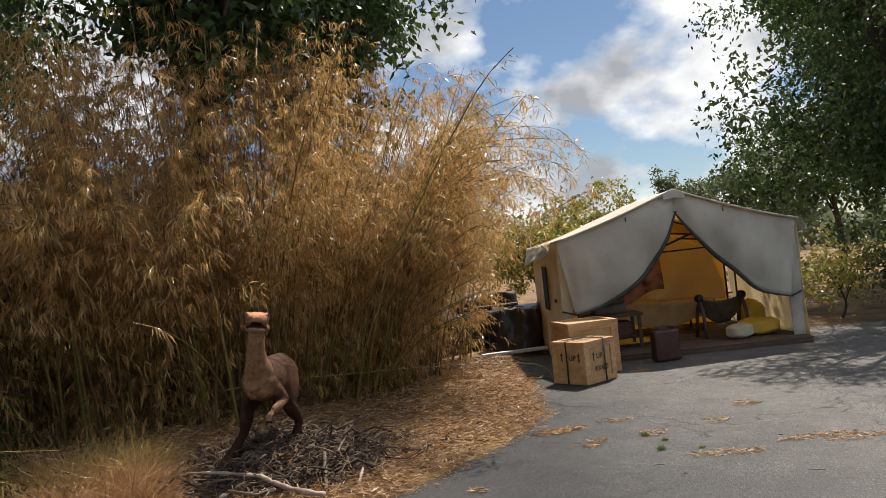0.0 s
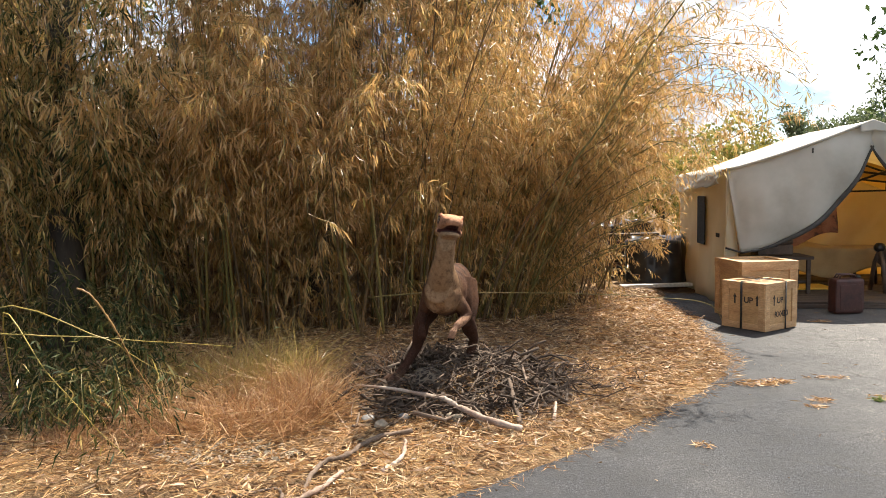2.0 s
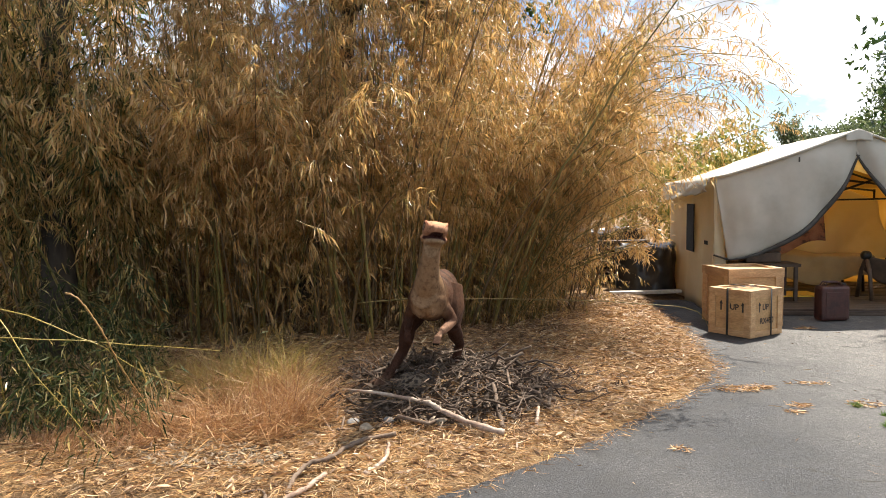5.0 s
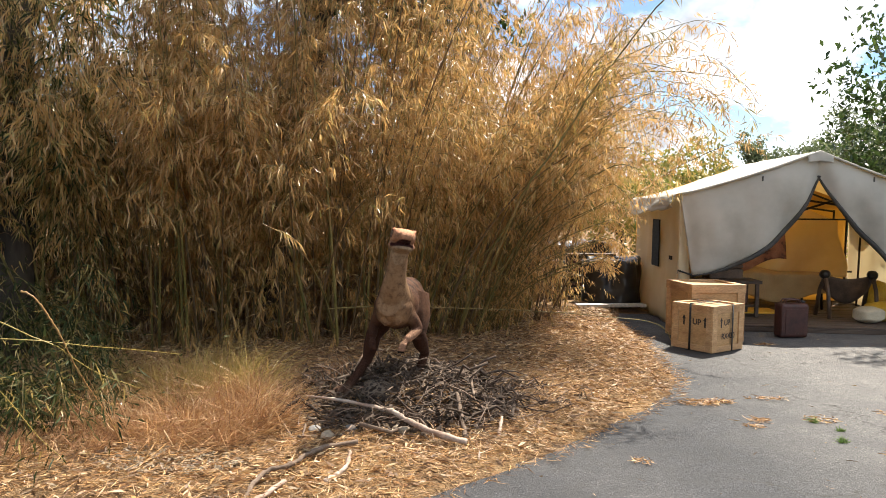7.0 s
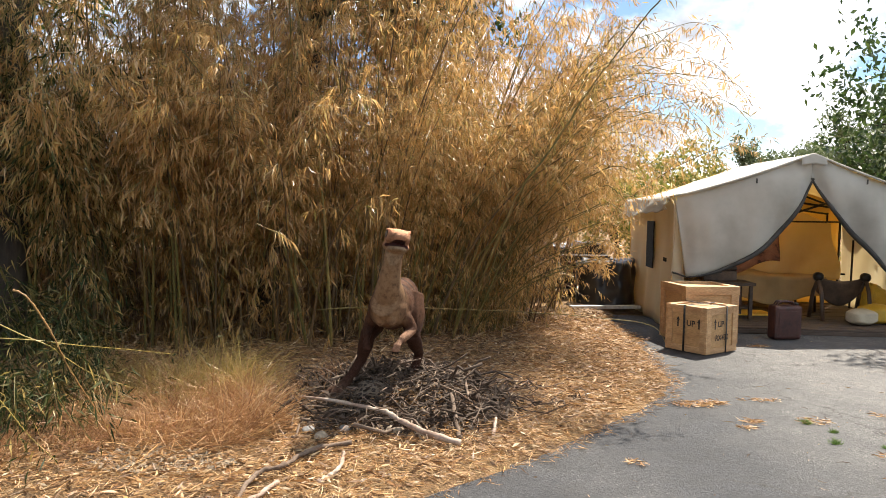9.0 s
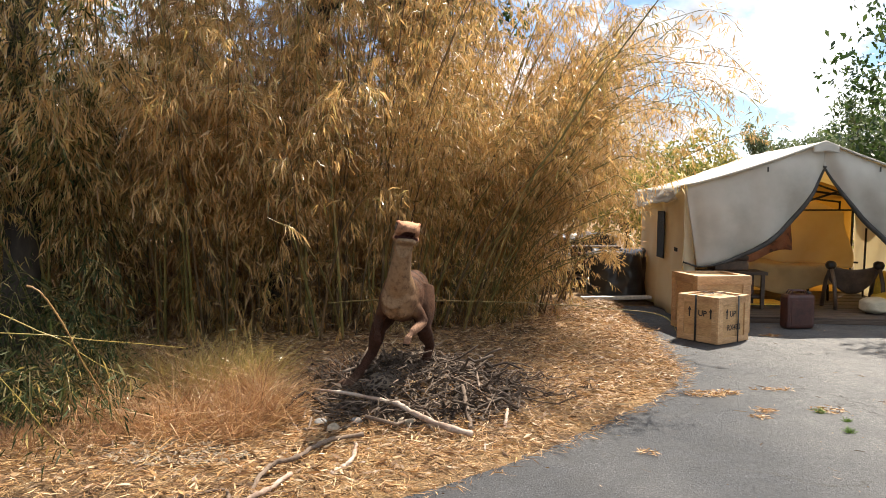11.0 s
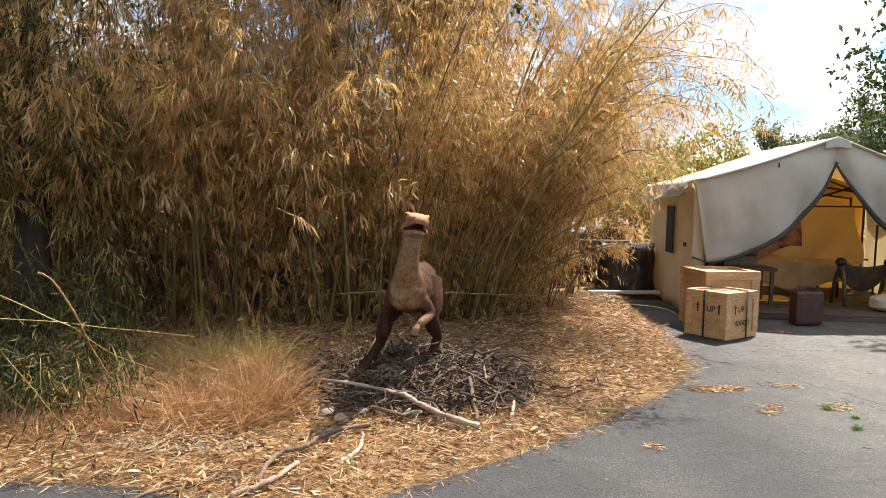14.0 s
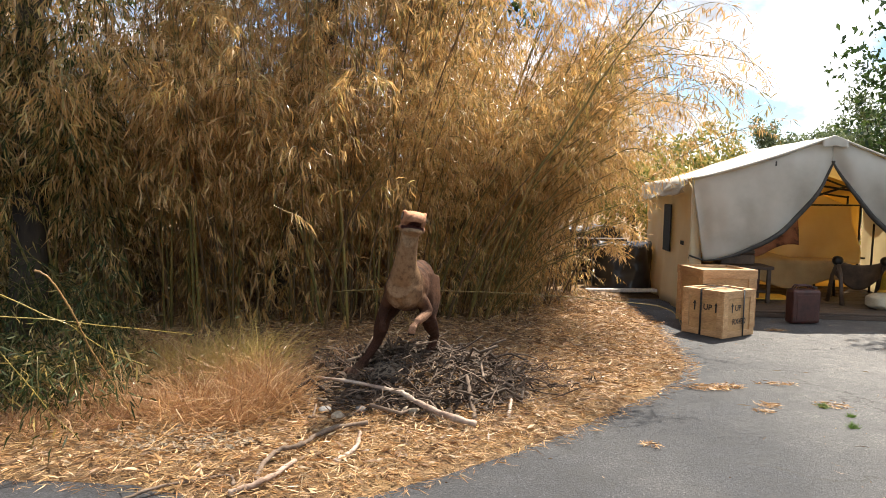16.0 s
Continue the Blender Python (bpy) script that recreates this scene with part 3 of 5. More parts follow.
    tp("ridge_cap", sheet(cap, 12, 7), CANVAS_SHADED, label="canvas hood over the ridge pole end")
    for x in (2.78, 4.1):
        tp("toggle", box(0.018, 0.015, 0.06, (x, TYF - 0.085, roof_z(x) - 0.11), 0.004), TRIM_GREY, t=0)
    # steel frame inside
    for y in (TYF + 0.12, TYB - 0.12):
        for x in (TX0 + 0.07, TX1 - 0.07):
            g = Geo()
            g.add(*tube([(x, y, 0.02), (x, y, EAVE - 0.1)], 0.016, 8))
            tp("leg", g, DARK_METAL, t=0)
            g = Geo()
            g.add(*tube([(x, y, EAVE - 0.1), (TXR, y, RIDGE - 0.09)], 0.016, 8))
            tp("rafter", g, DARK_METAL, t=0)
    g = Geo()
    g.add(*tube([(TXR, TYF, RIDGE - 0.09), (TXR, TYB, RIDGE - 0.11)], 0.018, 8))
    tp("ridge_pole", g, DARK_METAL, t=0)
    for a, b in (((4.73, 10.6, 1.5), (4.70, 10.6, 0.07)), ((4.99, 10.3, 1.1), (4.98, 10.3, 0.07)), ((4.25, 10.6, 0.58), (5.03, 10.6, 0.56)),
                 ((3.9, 10.6, 1.58), (4.73, 10.6, 1.48)), ((3.2, 9.0, 1.68), (4.15, 9.0, 1.55)), ((3.2, 9.0, 1.35), (4.1, 9.0, 1.66))):
        g = Geo()
        g.add(*tube([a, b], 0.015, 8))
        tp("brace", g, DARK_METAL, t=0)
    # black weather flap on the wall, small maker's tab
    tp("tab", box(0.012, 0.14, 0.05, (TX0 - 0.05, 8.48, 0.83), 0.003), MESH_DARK, t=0)
    return tent


tent = build_tent()


def build_floor():
    fl = tagged(part("floor", box(3.2, 2.9, 0.05, (3.45, 9.5, 0.004), 0.006), OLD_WOOD), "low brown timber floor inside the tent", "floor", kind="structure")
    for i in range(16):
        ob = part("plank", box(3.22, 0.165, 0.022, (0, 0, 0), 0.004), OLD_WOOD, fl)
        ob.matrix_basis = pose(3.45 + 0.01 * math.sin(i * 5), 8.14 + 0.18 * i, 0.056 + 0.002 * math.sin(i * 3))


build_floor()


# ---------------------------------------------------------------- crates
def stencil(text, size, m, parent):
    cu = bpy.data.curves.new("stencil", "FONT")
    cu.body, cu.size, cu.align_x, cu.extrude, cu.offset = text, size, "CENTER", 0.0006, 0.0018
    ob = new("stencil_text", cu)
    dg = bpy.context.evaluated_depsgraph_get()
    me = bpy.data.meshes.new_from_object(ob.evaluated_get(dg))
    bpy.data.objects.remove(ob)
    me.materials.clear()
    me.materials.append(INK)
    o = new("lettering", me)
    o.parent, o.matrix_basis = parent, m
    return tagged(o, label="black stencilled lettering")


def arrow(h, m, parent):
    bm = bmesh.new()
    w = h * 0.40
    pts = [(-w * 0.22, 0), (w * 0.22, 0), (w * 0.22, h * 0.62), (w * 0.5, h * 0.62), (0, h), (-w * 0.5, h * 0.62), (-w * 0.22, h * 0.62)]
    vs = [bm.verts.new((x, y, 0.0006)) for x, y in pts]
    bm.faces.new(vs)
    o = part("arrow", bm, INK, parent, "black stencilled arrow")
    o.matrix_basis = m
    return o


def build_crate(w, d, h, m, label, rail=0.06, lid_lip=0.0):
    """Box of thin panels with a frame of battens; the lid is a frame round a sunk panel."""
    c = thing("crate", label, "crate", "wooden crates by the tent", at=m)
    t = 0.02
    part("base", box(w - 2 * t, d - 2 * t, 0.03, (0, 0, 0.002)), CRATE_WOOD, c)
    for sx, sy in ((0, -1), (0, 1), (-1, 0), (1, 0)):
        L = w if sx == 0 else d
        ang = {(0, -1): 0, (1, 0): 90, (0, 1): 180, (-1, 0): 270}[(sx, sy)]
        off = (d if sx == 0 else w) / 2
        R = pose(0, 0, 0, 0, 0, ang)
        p = part("side_panel", box(L - 2 * t, 0.012, h - 0.04, (0, 0, 0.02), 0.002), PANEL_WOOD, c)
        p.matrix_basis = R @ pose(0, -off + t, 0)
        for z, hh in ((0.0, rail), (h - rail - 0.02, rail)):
            b = part("batten", box(L - 2 * t - 2 * rail * 0.8, t, hh, (0, 0, z), 0.003), CRATE_WOOD, c)
            b.matrix_basis = R @ pose(0, -off + t / 2, 0)
        for sgn in (-1, 1):
            b = part("corner_batten", box(rail, t, h - 0.022, (0, 0, 0), 0.003), CRATE_WOOD, c)
            b.matrix_basis = R @ pose(sgn * (L / 2 - rail / 2 - t), -off + t / 2 - 0.001, 0)
    for sx in (-1, 1):
        for sy in (-1, 1):
            part("corner_post", box(t, t, h - 0.022, (sx * (w / 2 - t / 2), sy * (d / 2 - t / 2), 0), 0.002), CRATE_WOOD, c)
    lid = part("lid", box(w - 2 * rail, d - 2 * rail, 0.012, (0, 0, h - 0.03), 0.002), PANEL_WOOD, c)
    lh = 0.022 + lid_lip
    W, D = w + (0.01 if lid_lip else 0), d + (0.01 if lid_lip else 0)
    for sy in (-1, 1):
        part("lid_rail", box(W, rail, lh, (0, sy * (D / 2 - rail / 2), h - lh), 0.003), CRATE_WOOD, lid)
    for sx in (-1, 1):
        part("lid_rail", box(rail, D - 2 * rail - 0.002, lh, (sx * (W / 2 - rail / 2), 0, h - lh), 0.003), CRATE_WOOD, lid)
    return c


CRATE_YAW = 39
small_crate = build_crate(0.54, 0.50, 0.48, pose(1.79, 6.90, 0.008, 0, 0, CRATE_YAW), "small pine crate with black straps and stencilled arrows")
big_crate = build_crate(0.64, 0.60, 0.64, pose(1.935, 7.52, 0.008, 0, 0, 13), "large plain pine crate behind a smaller one", 0.075, 0.075)


def dress_small_crate(c, w=0.54, d=0.50, h=0.48):
    front = pose(0, -d / 2 + 0.0125, 0, 90, 0, 0)
    rightf = pose(w / 2 - 0.0125, 0, 0, 90, 0, 90)
    leftf = pose(-w / 2 + 0.0125, 0, 0, 90, 0, -90)
    for face, fw in ((rightf, d), (leftf, w), (front, w)):
        arrow(0.11, face @ pose(-0.105, 0.25, 0), c)
        if face is not front:
            arrow(0.11, face @ pose(0.15, 0.25, 0), c)
        stencil("UP", 0.085, face @ pose(-0.005 if face is front else 0.05, 0.27, 0), c)
    stencil("RX430", 0.082, front @ pose(0.02, 0.13, 0), c)
    # two straps run round the crate
    for ax in (0, 1):
        g = Geo()
        off = 0.07
        L = (d if ax == 0 else w) / 2 + 0.004
        loop = [(-L, 0.0), (-L, h + 0.003), (L, h + 0.003), (L, 0.0)]
        for (a0, z0), (a1, z1) in zip(loop, loop[1:]):
            hw = 0.011
            quad = []
            for o in (-hw, hw):
                for a, z in ((a0, z0), (a1, z1)):
                    quad.append((off + o, a, z) if ax == 0 else (a, 0.02 + o, z))
            g.add(quad, [(0, 1, 3, 2)])
        s = thick(part("strap", g, STRAP, c, "black webbing strap"), 0.003)


dress_small_crate(small_crate)

# ---------------------------------------------------------------- statue
def ell_tube(path, radii, sides=14, power=2.0):
    """Tube with an oval section: radii are (side, up); a higher power squares the section."""
    p = [Vector(q) for q in path]
    v, f = [], []
    n = len(p)
    for i in range(n):
        t = (p[min(i + 1, n - 1)] - p[max(i - 1, 0)]).normalized()
        side = (Vector((1, 0, 0)) - t * t.x).normalized()
        other = side.cross(t)
        a, b = radii[i] if hasattr(radii[i], "__len__") else (radii[i], radii[i])
        for k in range(sides):
            w = 2 * math.pi * k / sides
            c, d = math.cos(w), math.sin(w)
            r = 1 / (abs(c) ** power + abs(d) ** power) ** (1 / power)
            v.append(tuple(p[i] + side * c * r * a + other * d * r * b))
    for i in range(n - 1):
        for k in range(sides):
            k2 = (k + 1) % sides
            f.append((i * sides + k, i * sides + k2, (i + 1) * sides + k2, (i + 1) * sides + k))
    f.append(tuple(range(sides - 1, -1, -1)))
    f.append(tuple((n - 1) * sides + k for k in range(sides)))
    return v, f


HEAD_AT = pose(0.145, -0.375, 0.945, -12, 8, 25)      # back of the skull: head raised and turned


def build_statue():
    """Two-legged reptile in mid stride; local axes: -y forward, x to its left, from between the feet."""
    g = Geo()
    # tail, hips, trunk and chest
    g.add(*ell_tube([(-0.30, 1.02, 0.40), (-0.19, 0.80, 0.46), (-0.10, 0.60, 0.51), (-0.03, 0.40, 0.545), (0.0, 0.22, 0.555), (0.01, 0.06, 0.55), (0.025, -0.10, 0.545), (0.04, -0.22, 0.56), (0.05, -0.31, 0.60)],
                    [0.010, 0.032, 0.055, (0.08, 0.10), (0.11, 0.155), (0.118, 0.160), (0.124, 0.145), (0.122, 0.125), (0.08, 0.085)], 22))
    # neck, rising from the chest in one sweep
    g.add(*ell_tube([(0.03, -0.10, 0.56), (0.05, -0.22, 0.63), (0.075, -0.29, 0.71), (0.10, -0.33, 0.79), (0.12, -0.35, 0.87), (0.138, -0.365, 0.94), (0.145, -0.37, 0.975)],
                    [(0.135, 0.15), (0.104, 0.12), (0.074, 0.09), (0.060, 0.073), (0.055, 0.066), (0.054, 0.062), (0.045, 0.045)], 20))
    # loose folds of the breast
    for x, y, z, r in ((0.085, -0.285, 0.50, 0.036), (0.02, -0.295, 0.49, 0.034)):
        g.add(*ell_tube([(x, y + r, z + r), (x, y, z), (x + 0.01, y + 0.01, z - r)], [r * 0.7, r, r * 0.55], 10))
    # skull and snout, boxy from above
    head = Geo()
    head.add(*ell_tube([(0, 0.075, 0.035), (0, 0.03, 0.05), (0, -0.03, 0.058), (0, -0.09, 0.05), (0, -0.14, 0.04), (0, -0.185, 0.031), (0, -0.212, 0.026)],
                       [(0.036, 0.034), (0.066, 0.052), (0.078, 0.050), (0.066, 0.042), (0.054, 0.034), (0.044, 0.026), (0.026, 0.014)], 20, 2.9))
    # lower jaw, hanging open
    head.add(*ell_tube([(0, 0.03, -0.002), (0, -0.04, -0.014), (0, -0.10, -0.023), (0, -0.15, -0.030), (0, -0.175, -0.033), (0, -0.188, -0.033)],
                       [(0.055, 0.04), (0.060, 0.028), (0.050, 0.020), (0.040, 0.016), (0.028, 0.012), (0.014, 0.007)], 16, 2.6))
    for sd in (-1, 1):
        # brow ridge, cheek and nostril swelling
        head.add(*tube([(sd * 0.045, 0.03, 0.080), (sd * 0.062, -0.02, 0.094), (sd * 0.062, -0.07, 0.089), (sd * 0.044, -0.13, 0.068)], [0.008, 0.013, 0.012, 0.006], 8))
        head.add(*ell_tube([(sd * 0.056, 0.04, 0.01), (sd * 0.060, 0.0, 0.005), (sd * 0.052, -0.05, -0.004)], [0.020, 0.024, 0.012], 10))
        head.add(*ell_tube([(sd * 0.026, -0.165, 0.052), (sd * 0.026, -0.19, 0.047), (sd * 0.024, -0.205, 0.038)], [0.009, 0.013, 0.007], 8))
    g.add([tuple(HEAD_AT @ Vector(q)) for q in np.concatenate(head.v)], head.f)
    # striding legs: thigh, shin, foot, toes; the first is its right, set forward
    for hip, knee, heel, foot, fan in (((-0.085, 0.10, 0.55), (-0.135, -0.085, 0.35), (-0.185, -0.085, 0.17), (-0.25, -0.22, 0.03), -0.25), ((0.09, 0.16, 0.55), (0.125, 0.035, 0.335), (0.125, 0.20, 0.20), (0.095, 0.12, 0.04), 0.1)):
        h, k, e, f = (Vector(q) for q in (hip, knee, heel, foot))
        g.add(*ell_tube([h + Vector((0, 0, 0.06)), h.lerp(k, 0.35), h.lerp(k, 0.7), k], [(0.062, 0.11), (0.076, 0.112), (0.064, 0.084), (0.046, 0.052)], 16))
        g.add(*ell_tube([k + Vector((0, 0, 0.02)), k.lerp(e, 0.4), k.lerp(e, 0.8), e], [0.050, 0.050, 0.036, 0.032], 12))
        g.add(*ell_tube([e + Vector((0, 0, 0.012)), e.lerp(f, 0.5), f], [0.033, 0.031, 0.036], 12))
        for a in (-0.5 + fan, fan, 0.5 + fan):
            g.add(*tube([f, f + Vector((0.06 * math.sin(a), -0.06 * math.cos(a), -0.002)), f + Vector((0.10 * math.sin(a), -0.10 * math.cos(a), -0.012)), f + Vector((0.135 * math.sin(a), -0.135 * math.cos(a), -0.03))], [0.028, 0.022, 0.018, 0.005], 9))
    # folded arms with three claws
    for sd, cx in ((1, 0.03), (-1, 0.035)):
        a, b, c = Vector((cx + sd * 0.085, -0.14, 0.52)), Vector((cx + sd * 0.155, -0.13, 0.415)), Vector((cx + sd * 0.115, -0.25, 0.365))
        g.add(*ell_tube([a, a.lerp(b, 0.5), b], [0.042, 0.043, 0.032], 12))
        g.add(*ell_tube([b + Vector((0, 0.01, 0.01)), b.lerp(c, 0.5), c], [0.033, 0.030, 0.023], 12))
        for k in (-1, 0, 1):
            g.add(*tube([c, c + Vector((0.014 * k - sd * 0.012, -0.035, -0.028)), c + Vector((0.018 * k - sd * 0.02, -0.045, -0.062)), c + Vector((0.018 * k - sd * 0.022, -0.035, -0.088))], [0.015, 0.012, 0.009, 0.003], 7))
    me = g.mesh("raw")
    ob = new("raw", me)
    md = ob.modifiers.new("one_skin", "REMESH")
    md.mode, md.voxel_size, md.use_smooth_shade = "VOXEL", 0.0075, True
    sm = ob.modifiers.new("smooth", "SMOOTH")
    sm.factor, sm.iterations = 0.5, 3
    dg = bpy.context.evaluated_depsgraph_get()
    skin = bpy.data.meshes.new_from_object(ob.evaluated_get(dg))
    bpy.data.objects.remove(ob)
    n = len(skin.vertices)
    co = np.zeros(n * 3, np.float32)
    skin.vertices.foreach_get("co", co)
    co = co.reshape(-1, 3)
    x, y, z = co.T
    inv = np.array(HEAD_AT.inverted())
    hx, hy, hz = (co @ inv[:3, :3].T + inv[:3, 3]).T          # places in the head's own axes
    head_part = (z > 0.86) & (hz > -0.10) & ((hy < -0.02) | (hz > 0.0))

    def coat(col, shade, k):
        k = np.clip(k, 0, 1)[:, None]
        return col * (1 - k) + np.array(shade) * k

    col = np.tile(np.array((0.078, 0.035, 0.018)), (n, 1))                                                 # brown flank
    col = coat(col, (0.045, 0.019, 0.011), (0.47 - z) / 0.08)                                               # chocolate legs
    col = coat(col, (0.10, 0.058, 0.038), (0.10 - z) / 0.08)
    fore = np.clip((-y - 0.12 - 0.12 * np.clip((z - 0.62) / 0.2, 0, 1)) / 0.07, 0, 1) * np.clip((z - 0.42) / 0.06, 0, 1)
    col = coat(col, (0.25, 0.155, 0.085), fore * np.clip((0.115 - np.abs(x - 0.06 - 0.09 * np.clip((z - 0.6) / 0.35, 0, 1))) / 0.05, 0, 1))    # tan throat and breast
    col = coat(col, (0.17, 0.085, 0.054), np.clip((z - 0.66) / 0.05, 0, 1) * np.clip((y + 0.20) / 0.08, 0, 1) * 0.3)                      # paler saddle
    bands = np.clip(np.sin(y * 52 + 5 * np.abs(x) + 2.5 * np.sin(x * 30)) * 1.8 - 0.4, 0, 1) * np.clip((z - 0.60) / 0.06, 0, 1) * np.clip((y + 0.24) / 0.06, 0, 1)
    col = coat(col, (0.03, 0.016, 0.011), bands * 0.85)                                                     # dark bands over the back
    arm = (x > 0.075) & (y < -0.145) & (z < 0.42) & (z > 0.24)
    col = coat(col, (0.40, 0.235, 0.15), arm * 0.75)                                                         # pinkish forearm
    col = coat(col, (0.012, 0.010, 0.009), arm & (z < 0.300))                                               # black claws
    col = coat(col, (0.36, 0.19, 0.11), head_part & (hz > -0.005))
    col = coat(col, (0.60, 0.28, 0.16), head_part * np.clip((hz - 0.055) / 0.02, 0, 1))                     # orange crown and snout
    col = coat(col, (0.30, 0.21, 0.13), (z > 0.84) & (hz < -0.016) & (hy < 0.0))                            # tan jaw
    gape = head_part & (hy < -0.03) & (hz < 0.012) & (hz > -0.018 + 0.10 * (hy + 0.15))
    col = coat(col, (0.045, 0.012, 0.010), gape)                                                            # dark red mouth
    socket = head_part & (((hy + 0.045) / 0.040) ** 2 + ((hz - 0.066) / 0.026) ** 2 < 1) & (np.abs(hx) > 0.045)
    col = coat(col, (0.028, 0.014, 0.011), socket)
    iris = head_part & (((hy + 0.05) / 0.017) ** 2 + ((hz - 0.066) / 0.015) ** 2 < 1) & (np.abs(hx) > 0.05)
    col = coat(col, (0.30, 0.24, 0.18), iris)
    pupil = head_part & (np.hypot(hy + 0.05, hz - 0.066) < 0.007) & (np.abs(hx) > 0.05)
    col = coat(col, (0.006, 0.005, 0.005), pupil)
    attr = skin.attributes.new("paint", "FLOAT_COLOR", "POINT")
    attr.data.foreach_set("color", np.concatenate([col, np.ones((n, 1))], axis=1).astype(np.float32).ravel())
    skin.polygons.foreach_set("use_smooth", [True] * len(skin.polygons))
    skin.materials.clear()
    st = part("dinosaur_statue", skin, SKIN)
    return tagged(st, "brown and tan two-legged dinosaur statue standing among sticks", "statue")


statue = build_statue()
statue.matrix_basis = pose(-1.185, 4.05, 0.185, 0, 0, -13) @ Matrix.Scale(1.07, 4)


def build_base_cloth():
    """Spotted cloth crumpled over the statue's footing."""
    def fn(u, v):
        a, r = 2 * math.pi * u, v
        w = 0.16 * r * (1 + 0.2 * math.sin(3 * a + 1))
        x, y = w * math.cos(a), w * 0.8 * math.sin(a)
        return (x, y, 0.085 * (1 - r ** 2.2) + 0.012 * smooth_noise(x, y, 18))
    o = thick(part("spotted_cloth", sheet(fn, 40, 10), SPOTTED), 0.006)
    o.matrix_basis = pose(-1.30, 3.86, float(bed_height(-1.30, 3.86)[0]) - 0.01)
    tagged(o, "dark spotted cloth bunched at a statue's foot", "cloth")


build_base_cloth()

# ---------------------------------------------------------------- bamboo
BASE_LINE = [(-9.0, 4.9), (-6.5, 5.1), (-4.8, 5.5), (-3.7, 5.9), (-2.7, 6.25), (-1.6, 6.6), (-0.75, 7.2), (-0.25, 8.0)]


def on_line(u):
    s = u * (len(BASE_LINE) - 1)
    i = min(int(s), len(BASE_LINE) - 2)
    (x0, y0), (x1, y1) = BASE_LINE[i], BASE_LINE[i + 1]
    return x0 + (x1 - x0) * (s - i), y0 + (y1 - y0) * (s - i)


def culm_path(bx, by, h, lean, n=11):
    """An arching cane: straight below, bowing over towards the tip."""
    pts = []
    for i in range(n):
        s = i / (n - 1)
        k = 0.55 * s + 0.45 * s ** 2.6
        lx, ly = lean
        drop = 0.12 * h * s ** 3 * min(1.6, math.hypot(lx, ly) * 2.2)
        pts.append(Vector((bx + lx * h * k, by + ly * h * k, float(max(0.0, h * s * (1 - 0.12 * math.hypot(lx, ly)) - drop)))))
    return pts


def sprays(paths, low, per_node, leaves_per, bias, sizes=(0.07, 0.14), crown=1.0):
    """Leafy side twigs on canes: returns leaf bases, leaf directions, lengths, and twig bases, directions, lengths."""
    lb, ld, ll, tb, td, tl = [], [], [], [], [], []
    for path in paths:
        p = np.array([tuple(q) for q in path])
        n = 26
        ss = np.linspace(0.08, 1.0, n)
        idx = ss * (len(p) - 1)
        i0 = np.minimum(idx.astype(int), len(p) - 2)
        nodes = p[i0] + (p[i0 + 1] - p[i0]) * (idx - i0)[:, None]
        for node, s in zip(nodes, ss):
            keep = np.clip((node[2] - low) / 0.7, 0.03 if low > 1.1 else 0.2, 1)
            keep *= 1 - (1 - crown) * min(max((node[2] - 2.3) / 0.5, 0), 1)
            for k in range(per_node):
                if rng.random() > keep:
                    continue
                a = rng.uniform(0, 2 * math.pi)
                w = np.array([math.cos(a) + bias[0], math.sin(a) + bias[1], rng.uniform(-0.1, 0.7)])
                w /= np.linalg.norm(w)
                L = rng.uniform(0.22, 0.62) * (1.05 - 0.35 * s)
                tb.append(node), td.append(w), tl.append(L)
                m = leaves_per
                u = rng.uniform(0.25, 1.0, m)
                b = node + w * (u * L)[:, None]
                b[:, 2] -= 0.45 * L * u ** 2
                d = w * 0.55 + rng.normal(0, 0.42, (m, 3))
                d[:, 2] -= rng.uniform(0.5, 1.8, m)
                lb.append(b), ld.append(d), ll.append(rng.uniform(*sizes, m))
    return np.concatenate(lb), np.concatenate(ld), np.concatenate(ll), np.array(tb), np.array(td), np.array(tl)


def build_clump(cx, cy, n, h, lean, spread, low, per_node, mats, label, sizes=(0.07, 0.14), crown=1.0):
    clump = thing("bamboo_clump", label, "bamboo", "bamboo grove", at=pose(cx, cy, 0))
    paths = []
    for i in range(n):
        a, r = rng.uniform(0, 2 * math.pi), spread * math.sqrt(rng.random())
        lx = lean[0] + rng.normal(0, 0.10)
        ly = lean[1] + rng.normal(0, 0.10)
        tall = rng.random() ** 0.8
        path = culm_path(r * math.cos(a), r * math.sin(a) * 0.7, h * (0.55 + 0.5 * tall), (lx * (1.5 - 0.7 * tall), ly * (1.7 - 1.35 * tall)))
        paths.append(path)
        r0 = rng.uniform(0.009, 0.017)
        g = Geo()
        g.add(*tube(path, [r0 * (1 - 0.75 * k / 10) for k in range(11)], 6))
        part("culm", g, CULM if rng.random() < 0.6 else CULM_DARK, clump)
    lb, ld, ll, tb, td, tl = sprays(paths, low, per_node, 13, (lean[0] * 0.9, lean[1] * 0.9), sizes, crown)
    pick = rng.random(len(lb))
    lo = 0.0
    for name, mat, share in mats:
        k = (pick >= lo) & (pick < lo + share)
        lo += share
        v, tri = blades(lb[k], ld[k], ll[k], ll[k] * rng.uniform(0.075, 0.135, k.sum()), 0.26, 0.18)
        ob = part(name, mesh_np(name, v, tri), mat, clump, kind="stuff")
    v, tri = blades(tb, td, tl, 0.006, 0.1, 0.42)
    part("twig_mass", mesh_np("twig_mass", v, tri), CULM, clump, kind="stuff")
    return clump


